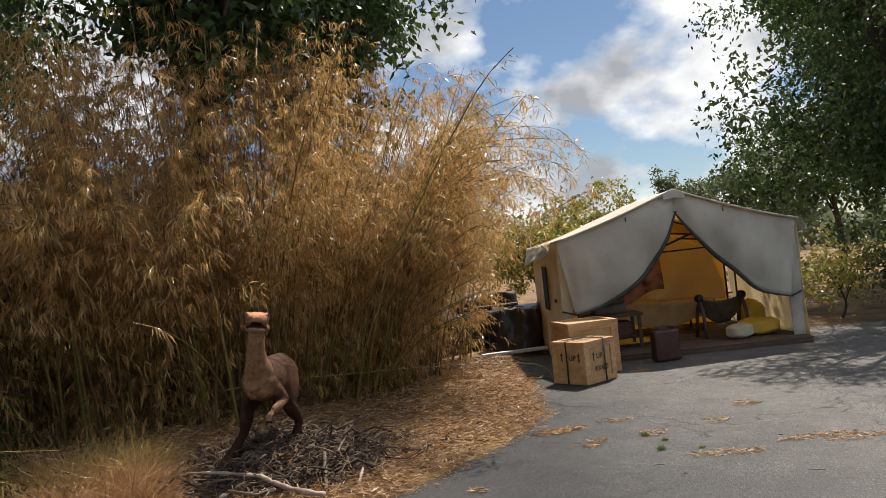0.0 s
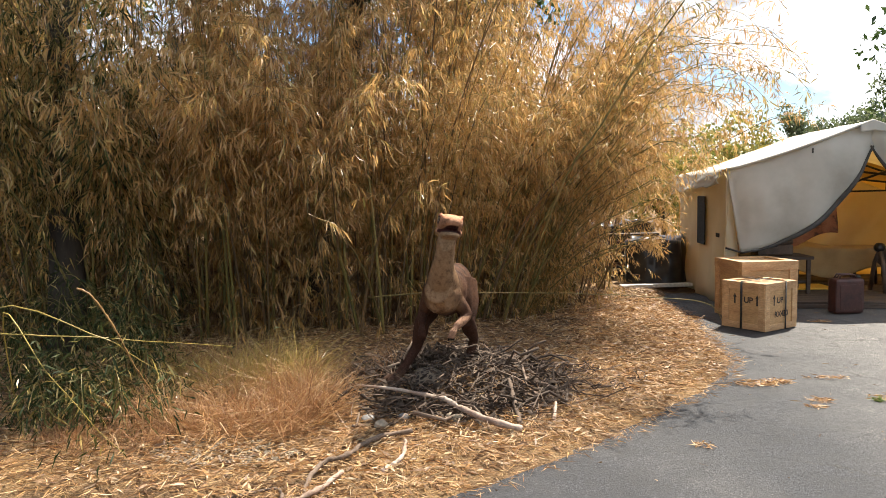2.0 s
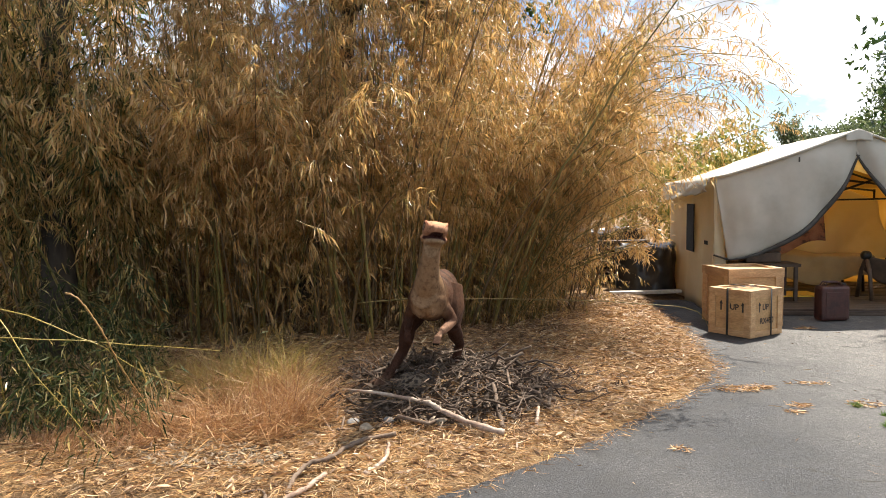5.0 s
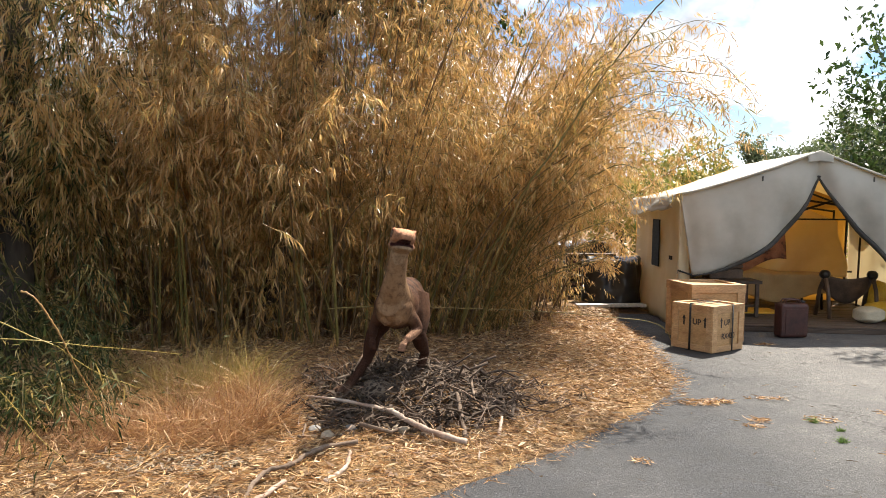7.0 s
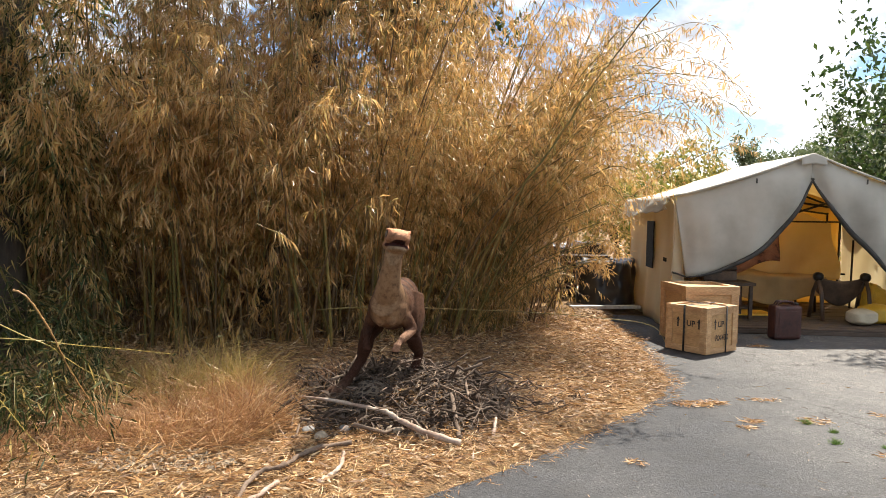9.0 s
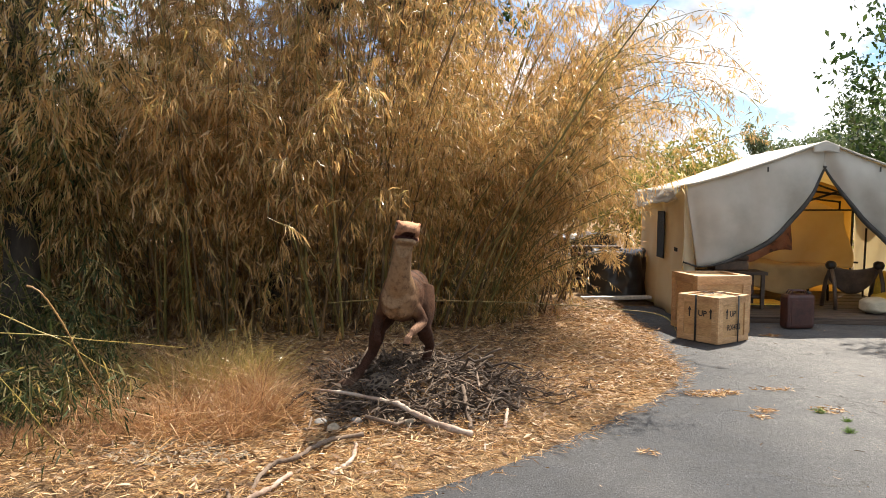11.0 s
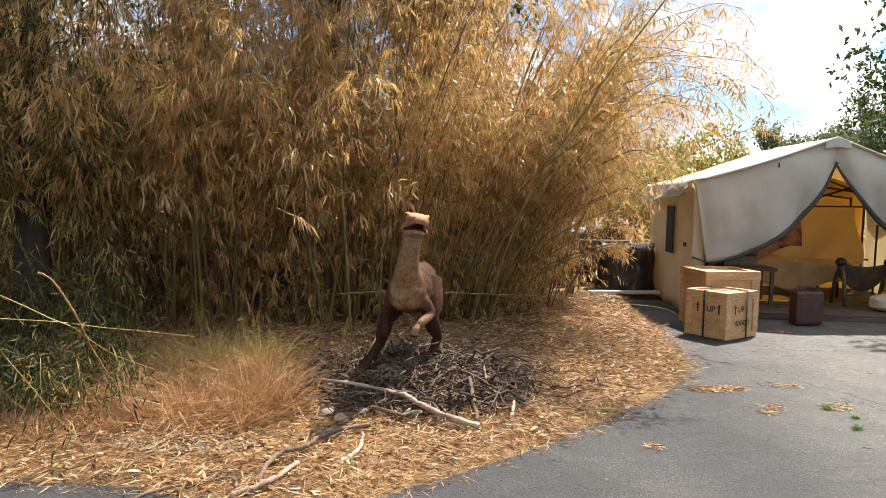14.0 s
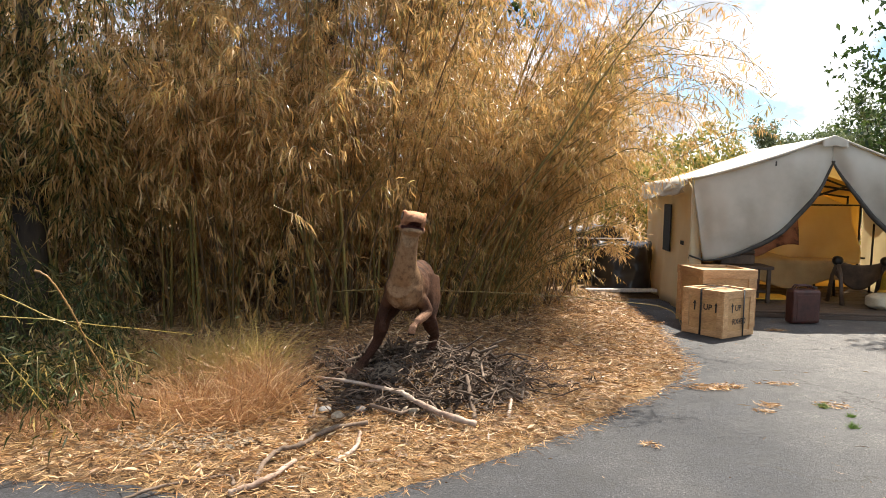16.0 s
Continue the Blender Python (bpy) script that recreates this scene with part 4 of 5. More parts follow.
def build_grove():
    dry = [("dry_leaves", GOLD, 0.86), ("half_green_leaves", OLIVE, 0.14)]
    mixed = [("dry_leaves", GOLD, 0.8), ("half_green_leaves", OLIVE, 0.2)]
    green = [("dry_leaves", GOLD, 0.35), ("half_green_leaves", OLIVE, 0.30), ("green_leaves", GREEN_BAMBOO, 0.35)]
    for u in np.linspace(0.02, 1.0, 13):
        x, y = on_line(u)
        right = max(0.0, (x + 2.3) / 2.1)
        lean = (0.05 + 0.29 * right, -0.36 + 0.10 * right)
        mats = green if x < -4.2 else (mixed if x > -1.9 else dry)
        words = "part-green bamboo clump with drooping leaves" if x < -4.2 else ("leaning bamboo clump of dry gold and olive leaves" if x > -1.9 else "dense bamboo clump with dry golden leaves")
        build_clump(x, y, 13 if x < -1.6 else 17, 4.5 - 0.5 * right, lean, 0.42, 0.85 if x < -1.6 else 0.95, 4, mats, words, (0.07, 0.145) if x < -2.0 else (0.05, 0.105), (0.7 if x < -3.4 else 0.45) if x < -1.5 else 0.62)
    for u in np.linspace(0.0, 0.97, 10):
        x, y = on_line(u)
        right = max(0.0, (x + 2.3) / 2.1)
        build_clump(x - 0.25, y + 1.15, 11, 4.9 - 0.6 * right, (0.04 + 0.24 * right, -0.16), 0.5, 0.35, 4, dry if x > -4.5 else green, "tall bamboo clump deep inside a dry grove")
    for u in np.linspace(0.0, 0.9, 7):
        x, y = on_line(u)
        build_clump(x - 0.5, y + 2.5, 12, 5.0, (0.02, 0.0), 0.7, 0.0, 4, dry, "bamboo clump at the back of a dry grove")


build_grove()
# canes arching out over the near ground
for cx, cy, n, h, lx, words in ((-4.6, 5.2, 8, 3.9, 0.05, "part-green bamboo clump arching far forward"), (-3.3, 5.6, 9, 3.7, 0.06, "dry bamboo clump arching far forward"), (-2.2, 6.0, 7, 3.6, 0.05, "dry bamboo clump arching far forward")):
    build_clump(cx, cy, n, h, (lx, -0.46), 0.35, 1.15, 2, [("dry_leaves", GOLD, 0.6), ("half_green_leaves", OLIVE, 0.4)] if cx < -4 else [("dry_leaves", GOLD, 0.85), ("half_green_leaves", OLIVE, 0.15)], words, (0.065, 0.13), 0.3)
for cx, cy, n, h in ((-0.95, 6.75, 10, 3.4), (-0.55, 7.15, 10, 3.4)):
    build_clump(cx, cy, n, h, (0.29, -0.24), 0.30, 1.35, 2, [("dry_leaves", GOLD, 0.82), ("half_green_leaves", OLIVE, 0.18)], "fan of bare olive bamboo canes leaning over straw", (0.055, 0.11))


def cane_thing(name, pts, r0, r1, mat, label, category="cane", leaves=0, leaf_mat=None, sides=7, leaf_size=(0.05, 0.11)):
    """A bent cane or branch; its path is smoothed and slightly knotted."""
    c = flap_curve(pts)
    n = 6 * len(pts)
    path, rad = [], []
    for i in range(n):
        u = i / (n - 1)
        path.append(c(u) + Vector((rng.normal(0, 0.25), rng.normal(0, 0.25), rng.normal(0, 0.2))) * min(r0, 0.012))
        rad.append((r0 + (r1 - r0) * u) * (1 + 0.12 * rng.normal()))
    g = Geo()
    g.add(*tube(path, [max(q, 0.0015) for q in rad], sides))
    if not leaves:
        return tagged(part(name, g, mat), label, category)
    th = thing(name, label, category)
    part("stem", g, mat, th)
    k = rng.integers(2, n - 1, leaves)
    b = np.array([tuple(path[i]) for i in k])
    d = rng.normal(0, 0.6, (leaves, 3))
    d[:, 2] -= 0.5
    L = rng.uniform(*leaf_size, leaves)
    v, tri = blades(b + d * 0.05, d, L, L * 0.12, 0.2, 0.15)
    part("leaves", mesh_np("leaves", v, tri), leaf_mat, th, kind="stuff")
    return th


cane_thing("bamboo_cane", [(-0.78, 6.9, 0.05), (-0.515, 6.0, 0.907), (-0.252, 5.6, 1.593), (0.032, 5.45, 2.019), (0.305, 5.3, 2.479), (0.529, 5.2, 2.784), (0.80, 5.05, 3.15), (1.1, 4.9, 3.4)], 0.013, 0.004, CULM,
           "long dark green bamboo cane leaning over the drive", "bamboo", 140, OLIVE)
cane_thing("fallen_cane", [(-2.062, 5.6, 0.497), (-1.5, 5.7, 0.529), (-0.825, 5.9, 0.497), (-0.119, 6.1, 0.46), (0.466, 6.4, 0.391), (1.231, 6.8, 0.262), (1.45, 6.95, 0.02)], 0.006, 0.003, CULM,
           "thin olive cane lying across the grove's foot")
# arching sprays at the grove's open end
for k in range(20):
    z1 = 0.9 + 0.16 * ((k * 5) % 12)
    x1 = max(0.55 + (z1 - 1.4) * 0.72, 0.62 + 0.3 * (z1 - 0.9)) + 0.2 * math.sin(k * 2.3) ** 2 + (0.35 if z1 > 2.0 else 0.0)
    cane_thing("bamboo_spray", [(-0.75 + 0.03 * k, 6.9 + 0.04 * k, 0.03), (-0.1, 6.5 + 0.02 * k, z1 * 0.75), (0.55, 6.2 + 0.02 * k, z1 * 1.08), (x1 * 0.85, 5.9 + 0.05 * k, z1 * 1.08), (x1, 5.85 + 0.05 * k, z1 * 0.98)], 0.008, 0.002, CULM,
               "thin arching bamboo shoot with dry golden leaves", "bamboo", 400, GOLD, 7, (0.035, 0.08))

for k, (x, z) in enumerate(((1.55, 2.17), (1.42, 2.50), (1.43, 2.80), (1.30, 2.12), (1.04, 1.99), (1.22, 2.36), (0.95, 2.75), (1.25, 2.66), (1.12, 2.2), (0.8, 2.45), (1.34, 2.3), (0.9, 2.1))):
    y = 5.0 + 0.06 * (k % 4)
    cane_thing("bamboo_sprig", [(0.0, 5.9, z * 0.75), (0.35, 5.5, z * 0.98), (x - 0.42, y + 0.12, z + 0.20), (x - 0.18, y, z + 0.17), (x, y, z)], 0.004, 0.0012, CULM,
               "thin hanging bamboo sprig with narrow brown leaves", "bamboo", 130, OLIVE if k % 3 == 0 else GOLD)

# ---------------------------------------------------------------- litter, straw and grass on the bed
def scatter(n, x0, x1, y0, y1, keep):
    x, y = rng.uniform(x0, x1, n), rng.uniform(y0, y1, n)
    d = edge_distance(x, y)
    ins = inside_bed(x, y)
    k = keep(x, y, d, ins)
    x, y = x[k], y[k]
    return x, y, bed_height(x, y)


def lay(name, n, region, keep, length, width, mat, label, category, lift=0.02, tilt=0.18):
    x, y, z = scatter(n, *region, keep)
    m = len(x)
    a = rng.uniform(0, 2 * math.pi, m)
    way = np.stack([np.cos(a), np.sin(a), rng.normal(0, tilt, m)], axis=1)
    L = rng.uniform(*length, m)
    base = np.stack([x, y, z + rng.uniform(0.004, lift, m)], axis=1)
    v, tri = blades(base, way, L, rng.uniform(*width, m), 0.12)
    v[:, 2] = np.maximum(v[:, 2], 0.004)
    ob = part(name, mesh_np(name, v, tri), mat)
    return tagged(ob, label, category, kind="stuff")


lay("straw", 120000, (-5.0, 1.5, 1.9, 8.5), lambda x, y, d, ins: (ins & (rng.random(len(x)) < np.where(d < 1.3, 1.0, 0.35))) | (~ins & (d < 0.10) & (rng.random(len(x)) < 0.6)),
    (0.04, 0.13), (0.0022, 0.0055), STRAW, "golden straw spread over the bed's edge", "straw", 0.03)
lay("leaf_litter", 72000, (-6.5, 1.3, 2.1, 9.5), lambda x, y, d, ins: ins & (d > 0.08) & (rng.random(len(x)) < np.where(d > 1.2, 1.0, 0.75)),
    (0.04, 0.11), (0.007, 0.018), LITTER, "brown fallen bamboo leaves on soil", "leaf litter", 0.02)
lay("straw_flakes", 420, (-2.4, 0.4, 2.2, 3.6), lambda x, y, d, ins: ins, (0.05, 0.11), (0.008, 0.020), STRAW, "broad pale dry leaf flakes", "leaf litter", 0.03)


def tuft(name, cx, cy, rx, ry, n, hmin, hmax, mat, label, category, flop=0.55, kind="stuff", width=(0.002, 0.0045)):
    nc = max(1, n // 90)
    a, r = rng.uniform(0, 2 * math.pi, nc), np.sqrt(rng.random(nc))
    k = rng.integers(0, nc, n)
    tilt = rng.normal(0, flop, (nc, 2))
    size = rng.uniform(0.55, 1.15, nc)
    x = cx + rx * (r * np.cos(a))[k] + rng.normal(0, 0.10 * rx, n)
    y = cy + ry * (r * np.sin(a))[k] + rng.normal(0, 0.10 * ry, n)
    z = bed_height(x, y) - 0.01
    L = rng.uniform(hmin, hmax, n) * size[k]
    way = np.stack([tilt[k, 0] * 0.6 + rng.normal(0, flop * 0.8, n), tilt[k, 1] * 0.6 + rng.normal(0, flop * 0.8, n), np.ones(n)], axis=1)
    v, tri = blades(np.stack([x, y, z], axis=1), way, L, rng.uniform(*width, n), 0.3, 0.22)
    ob = part(name, mesh_np(name, v, tri), mat)
    return tagged(ob, label, category, kind=kind)


# brown blades added as filler for the deep shade between the canes
def undergrowth():
    n = 26000
    u = rng.random(n)
    p = np.array([on_line(q) for q in u])
    x, y = p[:, 0] + rng.normal(0, 0.25, n), p[:, 1] + rng.uniform(-0.1, 4.2, n)
    way = np.stack([rng.normal(0, 0.5, n), rng.normal(0, 0.5, n), np.ones(n)], axis=1)
    v, tri = blades(np.stack([x, y, bed_height(x, y) - 0.01 + rng.uniform(0, 0.5, n) * (y - p[:, 1] > 0.6)], axis=1), way, rng.uniform(0.12, 0.55, n) * np.where(y - p[:, 1] > 0.8, 1.7, 0.8), rng.uniform(0.006, 0.02, n), 0.3, 0.3)
    tagged(part("undergrowth", mesh_np("undergrowth", v, tri), LITTER), "brown dry blades added to darken the gaps between canes", "undergrowth", kind="stuff")


undergrowth()
tuft("dry_grass", -2.45, 3.4, 0.58, 0.48, 4200, 0.16, 0.62, DRY_GRASS, "orange-brown tussock of dry grass", "grass", 0.95)
tuft("dry_grass", -2.5, 3.4, 0.6, 0.5, 1500, 0.25, 0.7, STRAW, "pale loose straw standing in grass", "grass", 1.0)
tuft("dry_grass", -3.05, 3.05, 0.45, 0.35, 1500, 0.10, 0.30, DRY_GRASS, "low dry grass", "grass", 0.9)
tuft("dry_grass", -2.1, 4.1, 0.55, 0.3, 1400, 0.10, 0.34, DRY_GRASS, "low dry grass beside a stick heap", "grass", 0.8)
tuft("dry_grass", -3.1, 4.1, 0.8, 0.35, 2600, 0.15, 0.5, DRY_GRASS, "dry grass before the bamboo", "grass", 0.6)
tuft("green_grass", -2.75, 3.9, 0.75, 0.35, 2600, 0.25, 0.75, OLIVE, "half-green grass before the bamboo", "grass", 0.8)
for x, y, s in ((1.78, 4.0, 0.06), (1.72, 3.70, 0.055), (1.98, 3.62, 0.07), (1.72, 4.15, 0.03)):
    tuft("grass_tuft", x, y, s, s * 0.8, 150, 0.03, 0.09, GREEN_GRASS, "small green grass tuft in an asphalt crack", "grass", 0.8)
for x, y, rx, ry, n in ((1.05, 4.55, 0.17, 0.08, 260), (1.22, 4.62, 0.12, 0.07, 160), (1.34, 4.13, 0.07, 0.05, 90), (1.25, 3.98, 0.05, 0.03, 50), (1.62, 4.75, 0.16, 0.04, 90), (1.8, 4.2, 0.12, 0.09, 110), (0.35, 3.18, 0.06, 0.04, 50), (2.5, 7.15, 0.12, 0.05, 80),
                        (2.1, 3.45, 0.28, 0.07, 200), (2.84, 3.62, 0.32, 0.06, 260), (3.2, 3.5, 0.4, 0.06, 240), (2.84, 4.9, 0.12, 0.08, 120), (2.4, 4.4, 0.1, 0.06, 70)):
    a, r = rng.uniform(0, 2 * math.pi, n), np.sqrt(rng.random(n))
    x2, y2 = x + rx * r * np.cos(a), y + ry * r * np.sin(a)
    w = rng.uniform(0, 2 * math.pi, n)
    L = rng.uniform(0.02, 0.075, n)
    v, tri = blades(np.stack([x2, y2, rng.uniform(0.008, 0.02, n)], axis=1), np.stack([np.cos(w), np.sin(w), rng.normal(0, 0.1, n)], axis=1), L, 0.006, 0.1)
    v[:, 2] = np.maximum(v[:, 2], 0.007)
    tagged(part("straw_patch", mesh_np("straw_patch", v, tri), STRAW), "small patch of dry straw on asphalt", "straw", "straw on the drive", "stuff")
x, y = rng.uniform(-1.5, 5, 420), rng.uniform(1.2, 8, 420)
k = ~inside_bed(x, y)
x, y = x[k], y[k]
w = rng.uniform(0, 2 * math.pi, len(x))
L = rng.uniform(0.012, 0.05, len(x)) * rng.choice([1, 1, 1, 2.5], len(x))
v, tri = blades(np.stack([x, y, np.full(len(x), 0.011)], axis=1), np.stack([np.cos(w), np.sin(w), 0 * w], axis=1), L, rng.uniform(0.003, 0.009, len(x)), 0.1)
v[:, 2] = np.clip(v[:, 2], 0.007, 0.02)
tagged(part("loose_straw", mesh_np("loose_straw", v, tri), LITTER), "loose bits of straw and grit on asphalt", "debris", kind="stuff")

# green shoots at the grove's near corner
def build_green_shrub():
    sh = thing("bamboo_shrub", "low green bamboo shrub with arching yellow stems", "shrub", at=pose(0, 0, 0))
    stems = [[(-3.9, 2.75, 0.0), (-3.6, 2.35, 0.75), (-3.063, 2.2, 0.82), (-2.931, 2.25, 0.805), (-2.744, 2.4, 0.769), (-2.623, 2.6, 0.709), (-2.559, 2.9, 0.637), (-2.433, 3.3, 0.532)],
             [(-3.7, 3.1, 0.0), (-3.4, 2.6, 0.85), (-3.112, 2.5, 0.575), (-2.997, 2.55, 0.395), (-2.893, 2.6, 0.218), (-2.756, 2.6, 0.102)],
             [(-3.9, 2.8, 0.0), (-3.3, 2.35, 0.9), (-2.744, 2.4, 0.769), (-2.658, 2.5, 0.671), (-2.564, 2.6, 0.565), (-2.423, 2.75, 0.459)]]
    for i in range(26):
        bx, by = rng.uniform(-5.0, -3.2), rng.uniform(3.7, 4.7)
        a = rng.uniform(-2.6, -0.5)
        L = rng.uniform(0.5, 1.2)
        stems.append([(bx, by, 0.0), (bx + 0.1 * math.cos(a), by + 0.1 * math.sin(a), 0.55 * L), (bx + 0.4 * L * math.cos(a), by + 0.4 * L * math.sin(a), 0.85 * L), (bx + 0.75 * L * math.cos(a), by + 0.75 * L * math.sin(a), 0.6 * L)])
    for i in range(22):
        bx, by = rng.uniform(-3.9, -2.85), rng.uniform(3.0, 3.8)
        a = rng.uniform(-2.4, -0.4)
        L = rng.uniform(0.3, 0.68)
        stems.append([(bx, by, 0.0), (bx + 0.06 * math.cos(a), by + 0.06 * math.sin(a), 0.5 * L), (bx + 0.3 * L * math.cos(a), by + 0.3 * L * math.sin(a), 0.8 * L), (bx + 0.6 * L * math.cos(a), by + 0.6 * L * math.sin(a), 0.55 * L)])
    lb, ld, ll = [], [], []
    for i, pts in enumerate(stems):
        c = flap_curve(pts)
        path = [c(q / 24) for q in range(25)]
        g = Geo()
        g.add(*tube(path, [(0.0042 if i < 3 else 0.004) * (1 - 0.65 * q / 24) for q in range(25)], 6))
        part("stem", g, YELLOW_STEM if i < 3 else CULM, sh, "bright yellow stem" if i == 0 else "")
        m = (30, 60, 30)[i] if i < 3 else 95
        u = rng.integers(8, 25, m)
        b = np.array([tuple(path[q]) for q in u])
        d = rng.normal(0, 0.6, (m, 3))
        d[:, 2] -= 0.55
        L = rng.uniform(0.05, 0.115, m)
        lb.append(b + d * rng.uniform(0.0, 0.22, (m, 1))), ld.append(d), ll.append(L)
    lb, ld, ll = np.concatenate(lb), np.concatenate(ld), np.concatenate(ll)
    lb[:, 2] = np.maximum(lb[:, 2], 0.12)
    v, tri = blades(lb, ld, ll, ll * 0.12, 0.2, 0.12)
    k = rng.random(len(lb)) < 0.18
    part("leaves", mesh_np("leaves", v, tri), GREEN_BAMBOO, sh, kind="stuff")
    v, tri = blades(lb[k] + rng.normal(0, 0.05, (k.sum(), 3)), ld[k], ll[k], ll[k] * 0.11, 0.2, 0.12)
    part("yellowed_leaves", mesh_np("yellowed_leaves", v, tri), OLIVE, sh, kind="stuff")


YELLOW_STEM = plain("yellow_stem", [(0.3, (0.30, 0.23, 0.05)), (0.7, (0.44, 0.33, 0.08))], 5, 0.4, 60, 0.1)
ORANGE_STEM = plain("orange_stem", [(0.3, (0.30, 0.16, 0.05)), (0.7, (0.44, 0.26, 0.10))], 5, 0.5, 60, 0.1)
build_green_shrub()
cane_thing("dry_stalk", [(-2.817, 2.35, 1.02), (-2.758, 2.36, 0.987), (-2.713, 2.4, 0.894), (-2.672, 2.45, 0.766), (-2.643, 2.55, 0.573), (-2.6, 2.75, 0.296), (-2.58, 2.9, 0.03)], 0.0055, 0.0028, ORANGE_STEM,
           "bent orange dry stalk rising from grass", "stalk")

# ---------------------------------------------------------------- stick heap, branches and stones
def build_stick_heap():
    heap = thing("stick_heap", "loose heap of dark weathered sticks round a statue", "stick heap", at=pose(-1.05, 4.25, 0))
    meshes = []
    for k in range(10):
        L = 1.0
        n = 7
        bend = rng.normal(0, 0.05, (n, 3))
        path = [(L * (i / (n - 1) - 0.5), bend[i][1], bend[i][2]) for i in range(n)]
        g = Geo()
        g.add(*tube(path, [0.013 * (1 - 0.5 * i / (n - 1)) for i in range(n)], 5))
        me = g.mesh("stick")
        me.materials.append(STICK if k < 4 else STICK_DARK)
        meshes.append(me)
    for i in range(340):
        a = rng.uniform(0, 2 * math.pi)
        r = math.sqrt(rng.random()) * (1 + 0.28 * math.sin(3 * a + 1) + 0.15 * math.sin(5 * a))
        x, y = 0.95 * r * math.cos(a), 0.85 * r * math.sin(a) - 0.05
        L = rng.uniform(0.10, 0.40) if rng.random() < 0.75 else rng.uniform(0.4, 0.8)
        if r > 0.9:
            L *= 0.5
        z = float(bed_height(x - 1.05, y + 4.25)[0]) + rng.uniform(0.0, 0.05) * max(0.1, 1.1 - r)
        wx, wy = x - 1.05, y + 4.25
        if math.hypot(wx + 1.33, wy - 3.88) < 0.16 and rng.random() < 0.7:
            continue
        o = new("stick", meshes[int(rng.integers(10))])
        o.parent = heap
        th = rng.uniform(0.25, 0.8) if L < 0.4 else rng.uniform(0.5, 1.15)
        o.matrix_basis = pose(x, y, z + 0.01, rng.uniform(0, 360), rng.normal(0, 14), rng.uniform(0, 360)) @ Matrix.Diagonal((L, th * 0.9, th * 0.9, 1))
    # dark bark scraps between the sticks, extended left and forward to deepen the statue's shadow
    n = 3600
    a, r = rng.uniform(0, 2 * math.pi, n), np.sqrt(rng.random(n))
    x, y = 0.82 * r * np.cos(a) - 0.12, 0.74 * r * np.sin(a) - 0.22
    z = bed_height(x - 1.05, y + 4.25) + rng.uniform(0.0, 0.05, n)
    w = rng.uniform(0, 2 * math.pi, n)
    v, tri = blades(np.stack([x, y, z], axis=1), np.stack([np.cos(w), np.sin(w), rng.normal(0, 0.4, n)], axis=1), rng.uniform(0.04, 0.12, n), rng.uniform(0.012, 0.035, n), 0.3)
    part("bark_litter", mesh_np("bark_litter", v, tri), STICK_DARK, heap, kind="stuff")
    n = 1500
    a, r = rng.uniform(0, 2 * math.pi, n), np.sqrt(rng.random(n))
    x, y = 1.0 * r * np.cos(a) - 0.05, 0.88 * r * np.sin(a) - 0.12
    z = bed_height(x - 1.05, y + 4.25) + rng.uniform(0.01, 0.07, n)
    w = rng.uniform(0, 2 * math.pi, n)
    v, tri = blades(np.stack([x, y, z], axis=1), np.stack([np.cos(w), np.sin(w), rng.normal(0, 0.25, n)], axis=1), rng.uniform(0.10, 0.38, n), rng.uniform(0.004, 0.009, n), 0.25)
    part("twig_litter", mesh_np("twig_litter", v, tri), STICK, heap, kind="stuff")


